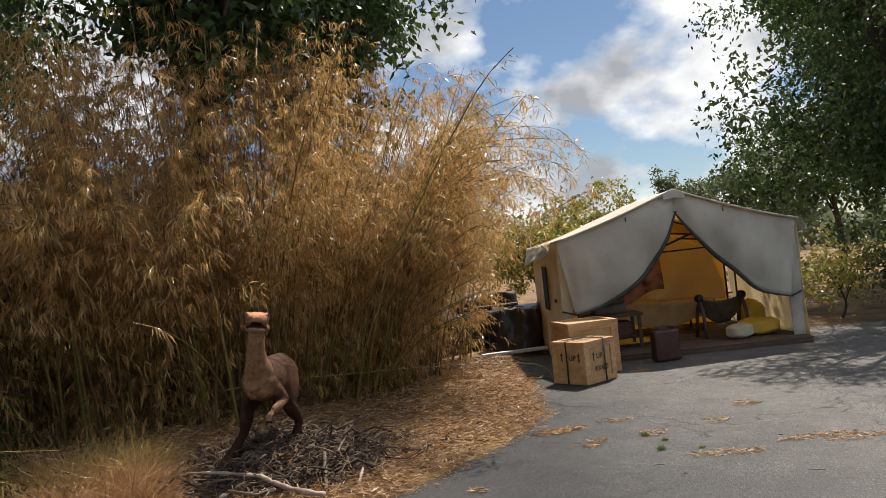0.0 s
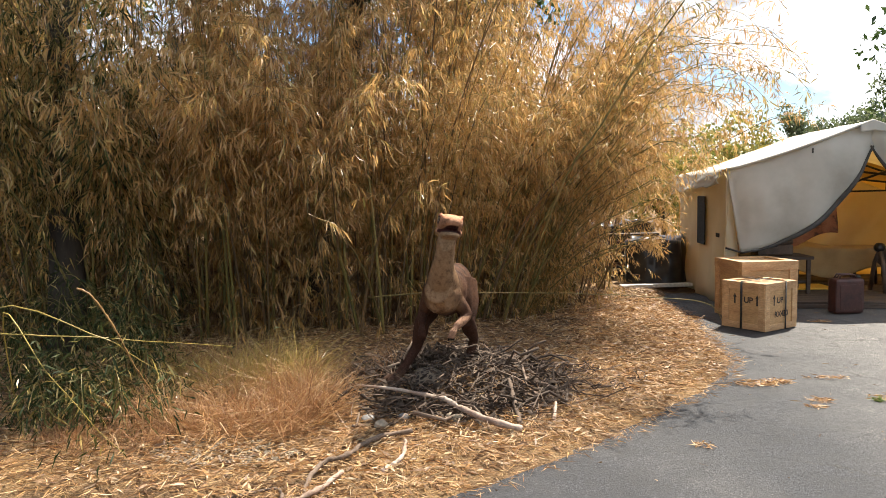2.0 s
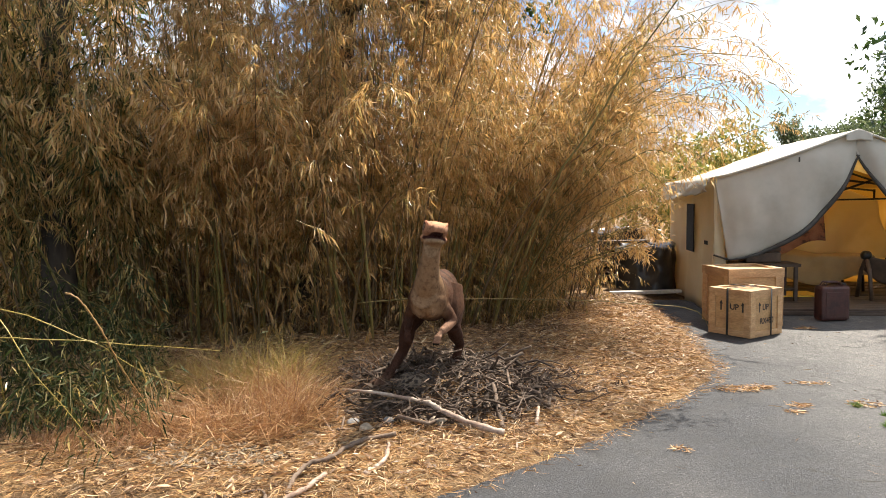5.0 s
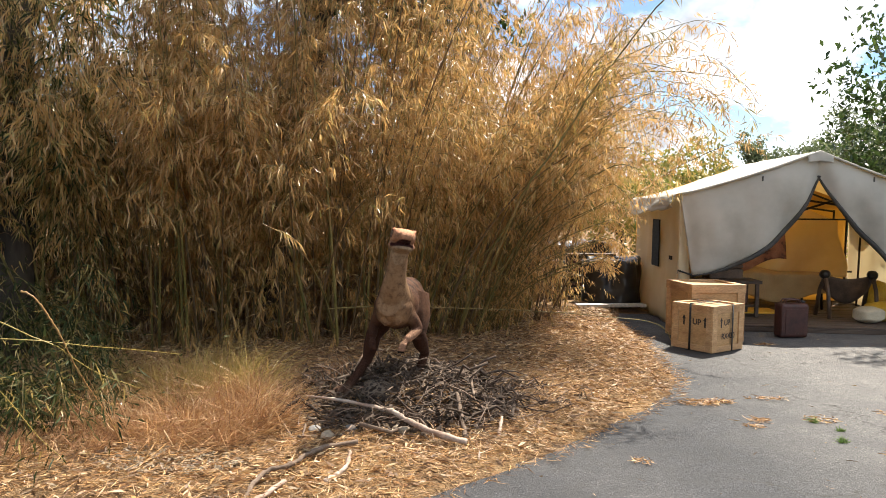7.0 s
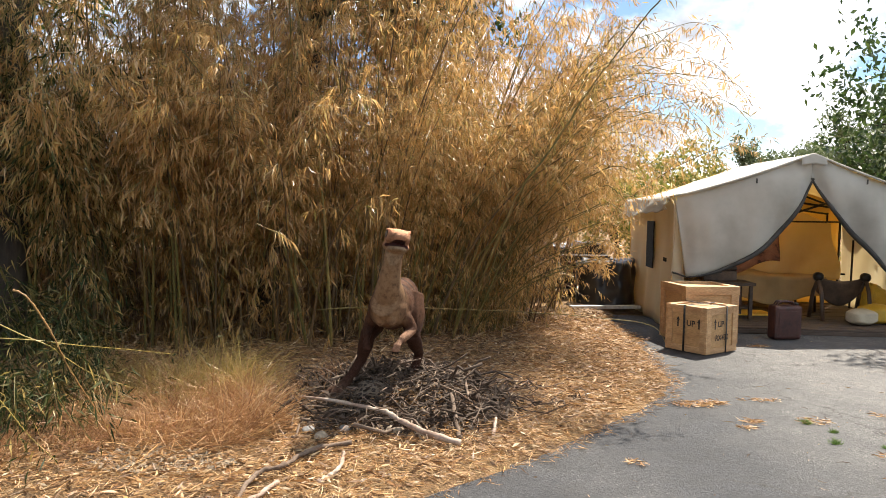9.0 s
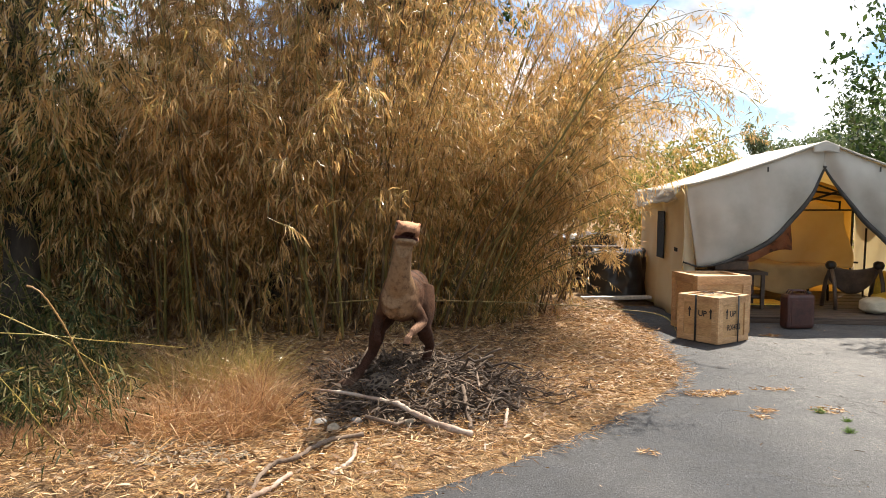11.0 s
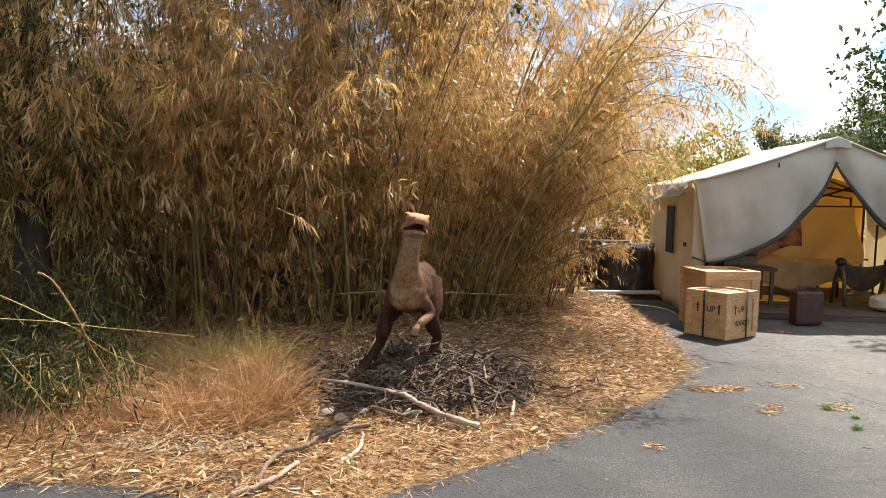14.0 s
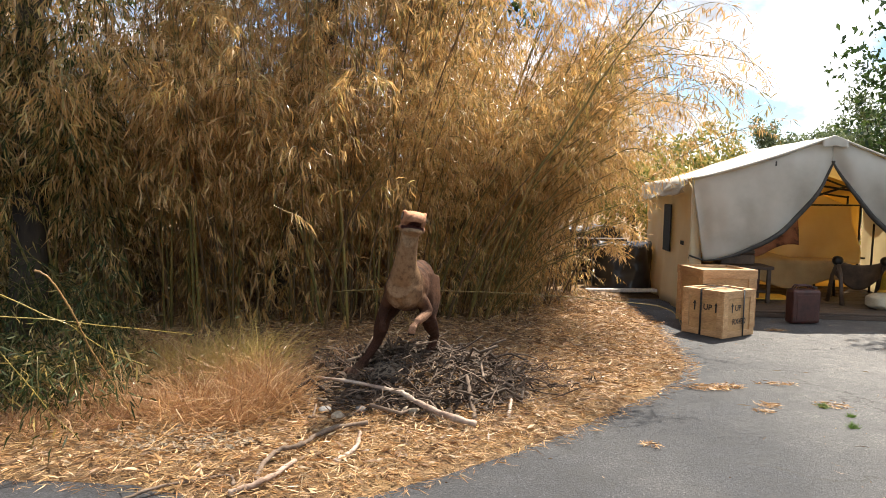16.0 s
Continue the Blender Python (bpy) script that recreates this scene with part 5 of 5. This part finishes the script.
build_stick_heap()
BRANCHES = [
    ([(-1.742, 3.66, 0.2), (-1.568, 3.551, 0.22), (-1.401, 3.541, 0.2), (-1.231, 3.505, 0.18), (-1.131, 3.428, 0.18), (-1.014, 3.327, 0.15), (-0.85, 3.219, 0.12), (-0.675, 3.209, 0.08)], 0.008, 0.020, BRANCH, "long pale barkless branch lying on sticks"),
    ([(-1.233, 4.915, 0.2), (-1.039, 4.398, 0.24), (-0.888, 4.037, 0.22), (-0.787, 4.02, 0.2), (-0.628, 3.965, 0.18), (-0.472, 3.886, 0.14), (-0.338, 3.861, 0.09)], 0.011, 0.017, STICK, "crooked grey branch lying on sticks"),
    ([(-1.7, 2.285, 0.03), (-1.714, 2.441, 0.07), (-1.67, 2.582, 0.1), (-1.585, 2.654, 0.1), (-1.526, 2.844, 0.1), (-1.446, 2.984, 0.1), (-1.3, 3.077, 0.1)], 0.012, 0.014, STICK, "forked grey branch on straw"),
    ([(-1.791, 2.18, 0.03), (-1.689, 2.237, 0.05), (-1.618, 2.361, 0.06), (-1.571, 2.515, 0.07)], 0.016, 0.012, BRANCH, "short pale branch on straw"),
    ([(-1.38, 2.57, 0.05), (-1.337, 2.647, 0.06), (-1.297, 2.716, 0.08), (-1.3, 2.845, 0.12)], 0.017, 0.010, BRANCH, "stubby broken branch end on straw"),
    ([(-0.74, 5.0, 0.12), (-0.675, 4.298, 0.2), (-0.64, 3.681, 0.24)], 0.010, 0.008, STICK, "thin grey branch leaning on sticks"),
    ([(-0.755, 3.786, 0.22), (-0.722, 3.56, 0.15), (-0.685, 3.326, 0.07)], 0.013, 0.016, STICK, "short grey stick propped on a heap"),
    ([(-2.249, 2.07, 0.02), (-2.139, 2.201, 0.03), (-1.99, 2.303, 0.03), (-1.854, 2.352, 0.04), (-1.788, 2.224, 0.05)], 0.008, 0.009, STICK, "thin bent branch at the asphalt's edge"),
    ([(-0.458, 3.602, 0.12), (-0.484, 3.419, 0.05)], 0.010, 0.014, BRANCH, "short pale stub of branch"),
    ([(-1.947, 3.688, 0.1), (-1.744, 3.243, 0.09), (-1.647, 3.11, 0.06)], 0.006, 0.009, BRANCH, "slim pale stick on dry grass"),
]
for pts, r0, r1, mat, words in BRANCHES:
    cane_thing("branch", pts, r0, r1, mat, words, "branch")


def stone(x, y, s, mat, words):
    bm = bmesh.new()
    bmesh.ops.create_icosphere(bm, subdivisions=3, radius=1)
    for v in bm.verts:
        v.co *= 1 + 0.22 * noise.noise(v.co * 1.4 + Vector((x * 9, y * 7, s)))
    bmesh.ops.scale(bm, vec=(s, s * 0.8, s * 0.6), verts=bm.verts)
    for f in bm.faces:
        f.smooth = True
    o = part("stone", bm, mat)
    o.matrix_basis = pose(x, y, float(bed_height(x, y)[0]) + s * 0.4, 0, 0, x * 300)
    tagged(o, words, "stone")


stone(-1.08, 3.351, 0.055, STONE, "pale tan stone among sticks")
stone(-1.60, 3.30, 0.045, GREY_STONE, "grey stone beside a stick heap")
stone(-1.50, 3.20, 0.05, STONE, "dull tan stone beside a stick heap")
stone(-1.38, 3.32, 0.04, GREY_STONE, "small grey stone among sticks")
stone(1.06, 4.53, 0.022, STONE, "small pale stone on asphalt")
n = 420
a, r = rng.uniform(0, 2 * math.pi, n), np.sqrt(rng.random(n))
gx, gy = -2.3 + 0.42 * r * np.cos(a), 2.78 + 0.2 * r * np.sin(a)
g = Geo()
for px, py, pz in zip(gx, gy, bed_height(gx, gy)):
    s = rng.uniform(0.006, 0.016)
    q = rng.normal(0, 0.25, (6, 3)) + np.array([(1, 0, 0), (-1, 0, 0), (0, 1, 0), (0, -1, 0), (0, 0, 0.7), (0, 0, -0.7)])
    g.add(q * s + np.array([px, py, pz + 0.012]), [(0, 2, 4), (2, 1, 4), (1, 3, 4), (3, 0, 4), (2, 0, 5), (1, 2, 5), (3, 1, 5), (0, 3, 5)])
tagged(part("gravel", g.mesh("gravel", False), STONE), "pale gravel showing through straw", "gravel", kind="stuff")

# ---------------------------------------------------------------- things in and by the tent
FLOOR_Z = 0.08


def build_cot():
    cot = thing("camp_cot", "camp cot under a draped tan blanket", "cot", at=pose(3.30, 10.05, FLOOR_Z))
    part("frame", box(2.0, 0.75, 0.05, (0, 0, 0.42), 0.01), DARK_METAL, cot)
    for sx in (-0.92, 0.92):
        for sy in (-0.33, 0.33):
            g = Geo()
            g.add(*tube([(sx, sy, 0), (sx * 0.97, sy, 0.44)], 0.02, 8))
            part("leg", g, DARK_METAL, cot)

    def drape(u, v):
        x = -1.02 + 2.04 * u
        s = v * 1.55
        hump = 0.10 * math.exp(-((u - 0.45) / 0.16) ** 2) + 0.02 * smooth_noise(u * 5, v * 4, 1)
        if s < 0.45:
            return (x, -0.40 - 0.06 * (0.45 - s) + 0.02 * math.sin(u * 30), 0.10 + 0.14 * math.sin(u * 5.0) ** 2 + (0.5 - 0.10 - 0.14 * math.sin(u * 5.0) ** 2) * s / 0.45)
        k = (s - 0.45) / 1.1
        return (x, -0.40 + 0.8 * k, 0.50 + hump * math.sin(math.pi * min(k * 1.2, 1)))
    thick(part("blanket", sheet(drape, 60, 30), BLANKET, cot, "tan blanket hanging over the front edge"), 0.012)
    part("pillow", pillow(0.5, 0.3, 0.14, (-0.65, 0.05, 0.52)), SACK, cot, "pale pillow")


def pillow(w, d, h, at, lump=0.12):
    bm = bmesh.new()
    bmesh.ops.create_icosphere(bm, subdivisions=4, radius=0.5)
    for v in bm.verts:
        c = v.co * 2
        f = 1 / max(abs(c.x) ** 3.2 + abs(c.y) ** 3.2, 1e-4) ** (1 / 3.2) if math.hypot(c.x, c.y) > 0.15 else 1
        f = min(f, 1.25)
        v.co = Vector((v.co.x * f * w, v.co.y * f * d, v.co.z * h * (1 + lump * noise.noise(v.co * 5))))
    for f in bm.faces:
        f.smooth = True
    bm.transform(Matrix.Translation(Vector(at) + Vector((0, 0, h / 2))))
    return bm


build_cot()


def build_camp_chair():
    """Two round-topped posts with a hide sling between them."""
    ch = thing("camp_chair", "dark camp chair with a brown sling seat", "chair", at=pose(4.21, 8.95, FLOOR_Z, 0, 0, 2))
    for sx in (-0.31, 0.31):
        for sy in (-0.16, 0.22):
            g = Geo()
            g.add(*tube([(sx, sy, 0), (sx, sy * 0.6, 0.36), (sx, 0, 0.55)], [0.028, 0.026, 0.026], 8))
            part("leg", g, LEATHER, ch)
        g = Geo()
        g.add(*tube([(sx, -0.05, 0.56), (sx, -0.02, 0.565), (sx, 0.04, 0.565), (sx, 0.07, 0.56)], [0.03, 0.062, 0.062, 0.03], 14))
        part("knob", g, DARK_METAL, ch, "round black knob")

    def sling(u, v):
        x = -0.31 + 0.62 * u
        return (x, 0.02 + 0.1 * v, 0.56 - 0.05 * math.sin(math.pi * u) - v * (0.16 + 0.18 * math.sin(math.pi * u * 0.9)))
    thick(part("sling", sheet(sling, 20, 10), LEATHER, ch, "brown leather sling"), 0.01)


build_camp_chair()


def build_jerrycan():
    can = thing("jerrycan", "rusty dark red metal jerrycan on the asphalt", "jerrycan", at=pose(2.99, 7.72, 0.008, 0, 0, 12))
    part("body", box(0.35, 0.17, 0.40, (0, 0, 0), 0.035), CAN_RED, can)
    for sy in (-1, 1):
        part("pressed_panel", box(0.25, 0.008, 0.28, (0, sy * 0.086, 0.05), 0.003), CAN_RED, can)
    for k in (-1, 0, 1):
        g = Geo()
        g.add(*tube([(-0.12, k * 0.045, 0.395), (-0.09, k * 0.045, 0.44), (0.06, k * 0.045, 0.44), (0.09, k * 0.045, 0.395)], 0.009, 7))
        part("handle", g, CAN_RED, can)
    g = Geo()
    g.add(*tube([(0.13, 0, 0.39), (0.14, 0, 0.425)], 0.03, 12))
    part("cap", g, DARK_METAL, can)


build_jerrycan()


def build_hide():
    def fn(u, v):
        x = 2.35 + 1.15 * u
        top = 1.34 - 0.06 * math.sin(u * 6)
        bottom = 0.58 + 0.22 * u + 0.05 * math.sin(u * 9)
        return (x, 9.25 + 0.03 * math.sin(u * 11 + v * 3) + 0.35 * v * 0.2, bottom + (top - bottom) * v)
    h = thick(part("hanging_hide", sheet(fn, 26, 14), HIDE), 0.008)
    tagged(h, "rust-red mottled hide hung inside the tent", "hide")
    g = Geo()
    g.add(*tube([(TX0 + 0.05, 9.32, 1.36), (3.4, 9.34, 1.36), (TX1 - 0.06, 9.34, 1.38)], 0.012, 8))
    tagged(part("clothes_line", g, DARK_METAL), "thin dark pole across the tent", "pole")


build_hide()


def build_low_table():
    tb = thing("low_table", "low dark wooden table by the tent wall", "table", at=pose(2.62, 8.95, FLOOR_Z))
    part("tabletop", box(0.78, 0.5, 0.04, (0, 0, 0.44), 0.006), OLD_WOOD, tb)
    for sx in (-0.34, 0.34):
        for sy in (-0.2, 0.2):
            part("leg", box(0.045, 0.045, 0.44, (sx, sy, 0), 0.005), OLD_WOOD, tb)
    part("shelf", box(0.7, 0.42, 0.02, (0, 0, 0.14), 0.004), OLD_WOOD, tb)
    tr = thing("travel_trunk", "dark leather travel trunk on a low table", "trunk", at=pose(2.58, 8.98, FLOOR_Z + 0.48, 0, 0, 6))
    part("body", box(0.46, 0.26, 0.14, (0, 0, 0), 0.02), LEATHER, tr)
    part("lid", box(0.465, 0.265, 0.06, (0, 0, 0.142), 0.025), LEATHER, tr)
    part("latch", box(0.03, 0.01, 0.05, (0, -0.135, 0.115), 0.003), DARK_METAL, tr)
    ch = thing("storage_chest", "dark wooden storage chest under a low table", "chest", at=pose(2.66, 8.96, FLOOR_Z + 0.16))
    part("body", box(0.4, 0.3, 0.17, (0, 0, 0), 0.01), RED_WOOD, ch)
    part("lid", box(0.41, 0.31, 0.025, (0, 0, 0.172), 0.006), RED_WOOD, ch)


build_low_table()


def build_tarp():
    """Golden sheet hung from the frame and swept down over the cot's end."""
    def fn(u, v):
        x = 3.05 + 1.65 * u + 0.25 * v * (1 - u)
        z = (1.62 - 0.2 * u) * (1 - v) + (0.62 - 0.1 * u) * v + 0.12 * (1 - v) * math.sin(u * 4)
        return (x - 0.9 * v * (1 - u) ** 2, 10.40 - 0.35 * v + 0.08 * math.sin(u * 13 + v * 6) * (0.4 + v), z)
    t = thick(part("hanging_sheet", sheet(fn, 60, 24), CANVAS_PALE), 0.006)
    tagged(t, "golden canvas sheet draped across the tent's back", "sheet")


build_tarp()
sack = tagged(part("sack", pillow(0.36, 0.28, 0.21, (0, 0, 0)), SACK), "pale round cloth sack on the tent floor", "sack")
sack.matrix_basis = pose(4.27, 8.52, FLOOR_Z, 0, 0, 20)
bag = tagged(part("dry_bag", pillow(0.55, 0.34, 0.24, (0, 0, 0), 0.3), YELLOW_BAG), "bright yellow bag lying on the tent floor", "bag")
bag.matrix_basis = pose(4.62, 8.72, FLOOR_Z, 0, 0, -15)
bag2 = tagged(part("dry_bag", pillow(0.34, 0.30, 0.46, (0, 0, 0), 0.3), YELLOW_BAG), "upright yellow bag by the tent wall", "bag")
bag2.matrix_basis = pose(4.72, 9.15, FLOOR_Z, 0, 0, 10)
mat2 = tagged(part("groundsheet", box(1.2, 0.5, 0.018, (0, 0, 0), 0.004), YELLOW_BAG), "folded yellow groundsheet under a table", "groundsheet")
mat2.matrix_basis = pose(2.85, 9.35, FLOOR_Z, 0, 0, 3)


def build_plank_stack():
    st = thing("plank_stack", "stack of dark red weathered boards", "boards", at=pose(1.05, 10.75, 0.0, 0, 0, 4))
    for i in range(7):
        z = 0.02 + 0.115 * i
        part("board", box(0.95 + 0.06 * math.sin(i * 4), 0.22, 0.04, (0.04 * math.sin(i * 7), 0.02 * math.cos(i * 5), z), 0.004, (0, 0.8 * math.sin(i * 3), 2 * math.sin(i * 9))), RED_WOOD if i % 3 else OLD_WOOD, st)
        if i < 6:
            for sx in (-0.33, 0.33):
                part("spacer", box(0.06, 0.2, 0.078, (sx, 0, z + 0.0385), 0.003), OLD_WOOD, st)


build_plank_stack()


def build_sheeted_pile():
    def fn(u, v):
        a = 2 * math.pi * u
        r = 1.0 if v < 0.6 else max(0.0, (1 - v) / 0.4) ** 0.6
        c, s = math.cos(a), math.sin(a)
        k = 1 / max(abs(c) ** 4 + abs(s) ** 4, 1e-4) ** 0.25
        crease = 1 + 0.10 * noise.noise(Vector((c * 2.2, s * 2.2, v * 3.0))) + 0.05 * noise.noise(Vector((c * 6, s * 6, v * 7)))
        z = 0.95 * min(v / 0.6, 1) * (0.94 + 0.10 * noise.noise(Vector((c, s, 3.0)))) + 0.05 * noise.noise(Vector((c * r * 3, s * r * 3, 9)))
        return (0.55 * c * k * r * crease * (1.1 - 0.12 * v), 0.5 * s * k * r * crease * (1.1 - 0.12 * v), max(z, 0.0))
    o = part("tarpaulin_heap", sheet(fn, 64, 26), BLACK_SHEET)
    o.matrix_basis = pose(0.95, 11.55, 0.0)
    tagged(o, "tall pile covered with creased black plastic", "covered pile")
    o = part("tarpaulin_heap", sheet(lambda u, v: tuple(Vector(fn(u, v)) * 0.78), 64, 26), BLACK_SHEET)
    o.matrix_basis = pose(1.38, 10.45, 0.0, 0, 0, 70)
    tagged(o, "low pile covered with creased black plastic", "covered pile")
    o = part("tarpaulin_heap", sheet(lambda u, v: tuple(Vector(fn(u, v)) * 0.75), 64, 26), BLACK_SHEET)
    o.matrix_basis = pose(0.15, 10.4, 0.0, 0, 0, 130)
    tagged(o, "small pile covered with grey-black plastic", "covered pile")


build_sheeted_pile()
plk = tagged(part("pale_plank", box(1.05, 0.12, 0.045, (0, 0, 0), 0.005), PALE_BOARD), "pale grey plank lying by the tent wall", "plank")
plk.matrix_basis = pose(1.24, 9.68, float(bed_height(1.0, 9.66)[0]) + 0.004, 0, 0, 13)

# ---------------------------------------------------------------- trees
def build_tree(x, y, h, crown_r, crown_z, leaf, n_leaf, label, trunk_r=0.16, limbs=9, leaf_size=(0.07, 0.14), flat=0.8, name="tree"):
    """Tapered trunk, forking limbs, and leaf clusters gathered at the limb ends."""
    t = thing(name, label, name, at=pose(x, y, 0))
    lean = rng.normal(0, 0.05, 2)
    top = crown_z + 0.3 * crown_r
    path = [(lean[0] * s * h + 0.08 * math.sin(s * 5), lean[1] * s * h, top * s) for s in np.linspace(0, 1, 9)]
    g = Geo()
    g.add(*tube(path, [trunk_r * (1.25 - 0.95 * i / 8) for i in range(9)], 9))
    part("trunk", g, BARK, t)
    ends = []
    for i in range(limbs):
        a = 2 * math.pi * i / limbs + rng.uniform(-0.4, 0.4)
        s = rng.uniform(0.35, 0.95)
        b = Vector(path[int(s * 8)])
        el = rng.uniform(-0.15, 0.9)
        L = crown_r * rng.uniform(0.65, 1.0)
        e = Vector((math.cos(a) * L * math.cos(el), math.sin(a) * L * math.cos(el), 0))
        e.z = crown_z + flat * crown_r * math.sin(el * 1.2) - b.z + rng.normal(0, 0.15) * crown_r
        pts = [b, b + e * 0.35 + Vector((0, 0, 0.1 * L)), b + e * 0.7 + Vector(rng.normal(0, 0.06, 3) * L), b + e]
        g = Geo()
        g.add(*tube(pts, [trunk_r * 0.45, trunk_r * 0.3, trunk_r * 0.18, trunk_r * 0.06], 6))
        part("limb", g, BARK, t)
        for q in (0.45, 0.7, 0.9, 1.0):
            ends.append(np.array(b + e * q))
    ends = np.array(ends)
    sub = ends[rng.integers(0, len(ends), len(ends) * 5)] + rng.normal(0, 0.22, (len(ends) * 5, 3)) * crown_r
    k = rng.integers(0, len(sub), n_leaf)
    b = sub[k] + rng.normal(0, 0.085, (n_leaf, 3)) * crown_r
    b[:, 2] = np.maximum(b[:, 2], 0.05)
    d = rng.normal(0, 1, (n_leaf, 3))
    d[:, 2] -= 0.4
    L = rng.uniform(*leaf_size, n_leaf)
    v, tri = blades(b, d, L, L * 0.5, 0.2, 0.1)
    part("crown", mesh_np("crown", v, tri), leaf, t, kind="stuff")
    return t


build_tree(-1.9, 10.6, 8.5, 2.1, 6.1, TREE_LEAF, 15000, "dark tree rising behind bamboo", 0.16, 11, (0.1, 0.2))
build_tree(7.55, 9.5, 7.2, 2.0, 5.5, TREE_LEAF, 20000, "dark green broadleaf tree shading the drive", 0.18, 11, (0.06, 0.12), 0.55)
build_tree(11.3, 14.8, 9.0, 3.0, 5.4, TREE_LEAF, 34000, "tall dark green tree behind the tent", 0.22, 14, (0.09, 0.18), 1.2)
build_tree(11.0, 11.6, 8.0, 2.9, 3.6, TREE_LEAF, 32000, "dense dark green tree beside the tent", 0.2, 14, (0.09, 0.18), 1.2)
build_tree(12.5, 17.0, 9.0, 4.0, 4.5, TREE_LEAF, 26000, "broad dark green tree behind the drive", 0.24, 14, (0.12, 0.22), 1.1)
build_tree(-4.6, 4.95, 8.5, 2.4, 6.4, TREE_LEAF, 16000, "dark-trunked tree growing through bamboo", 0.13)
# added sun blocker: crown out of view, shades the left bamboo and shrub
build_tree(-3.0, 6.8, 8.0, 1.5, 5.9, TREE_LEAF, 10000, "unseen tree added to shade the left bamboo and shrub", 0.12, 12, (0.1, 0.2), 0.45)
build_tree(-9.0, 10.0, 9.5, 3.6, 6.0, TREE_LEAF, 22000, "dark tree rising behind bamboo", 0.22, 12, (0.1, 0.2))
build_tree(10.9, 30.0, 4.6, 1.5, 2.95, FAR_LEAF, 12000, "small round tree far behind the tent", 0.12, 10, (0.10, 0.20), 0.7)
build_tree(14.4, 30.0, 5.0, 1.9, 3.3, FAR_LEAF, 14000, "grey-green tree far behind the tent", 0.14, 10, (0.10, 0.20), 0.8)
build_tree(18.0, 31.0, 6.0, 2.3, 3.8, FAR_LEAF, 14000, "grey-green tree far behind the tent", 0.14, 10, (0.10, 0.20), 0.8)
build_tree(4.4, 19.5, 2.9, 1.5, 1.7, YELLOW_LEAF, 7000, "yellowing shrub behind the tent", 0.06, 10, (0.08, 0.18), 0.6, "shrub")
build_tree(2.7, 17.0, 2.6, 1.4, 1.4, YELLOW_LEAF, 7000, "yellowing shrub behind the tent", 0.06, 10, (0.08, 0.18), 0.6, "shrub")
build_tree(6.5, 21.0, 2.4, 1.3, 1.2, FAR_LEAF, 7000, "grey-green shrub behind the tent", 0.06, 10, (0.1, 0.2), 0.6, "shrub")
for x, y in ((6.6, 10.2), (7.6, 9.4), (8.2, 10.6), (6.4, 12.0), (9.4, 9.3)):
    build_tree(x, y, 1.1, 0.75, 0.5, YELLOW_LEAF if x < 7 else TREE_LEAF, 1800, "straggly low weed bush beside the drive", 0.02, 9, (0.05, 0.11), 0.8, "bush")


def far_woods():
    n = 60000
    a = rng.uniform(0, 2 * math.pi, n)
    r = rng.uniform(48, 75, n)
    top = 2.8 + 1.2 * np.sin(a * 9) * np.sin(a * 23 + 1) + 0.6 * np.sin(a * 61)
    z = top * rng.random(n) ** 0.7
    v, tri = blades(np.stack([r * np.cos(a), r * np.sin(a) + 5, z], axis=1), rng.normal(0, 1, (n, 3)), rng.uniform(0.5, 1.2, n), rng.uniform(0.4, 0.8, n), 0.2)
    v[:, 2] = np.maximum(v[:, 2], 0)
    tagged(part("far_woods", mesh_np("far_woods", v, tri), FAR_LEAF), "line of grey-green trees far off", "trees", kind="stuff")


far_woods()
# two clumps behind the grove's open end
for cx, cy, h in ((-0.15, 9.1, 4.0), (0.25, 9.4, 3.6)):
    build_clump(cx, cy, 13, h, (0.20, -0.06), 0.32, 0.9, 4, [("dry_leaves", GOLD, 0.85), ("half_green_leaves", OLIVE, 0.15)], "dry bamboo clump behind a leaning grove", (0.05, 0.105))
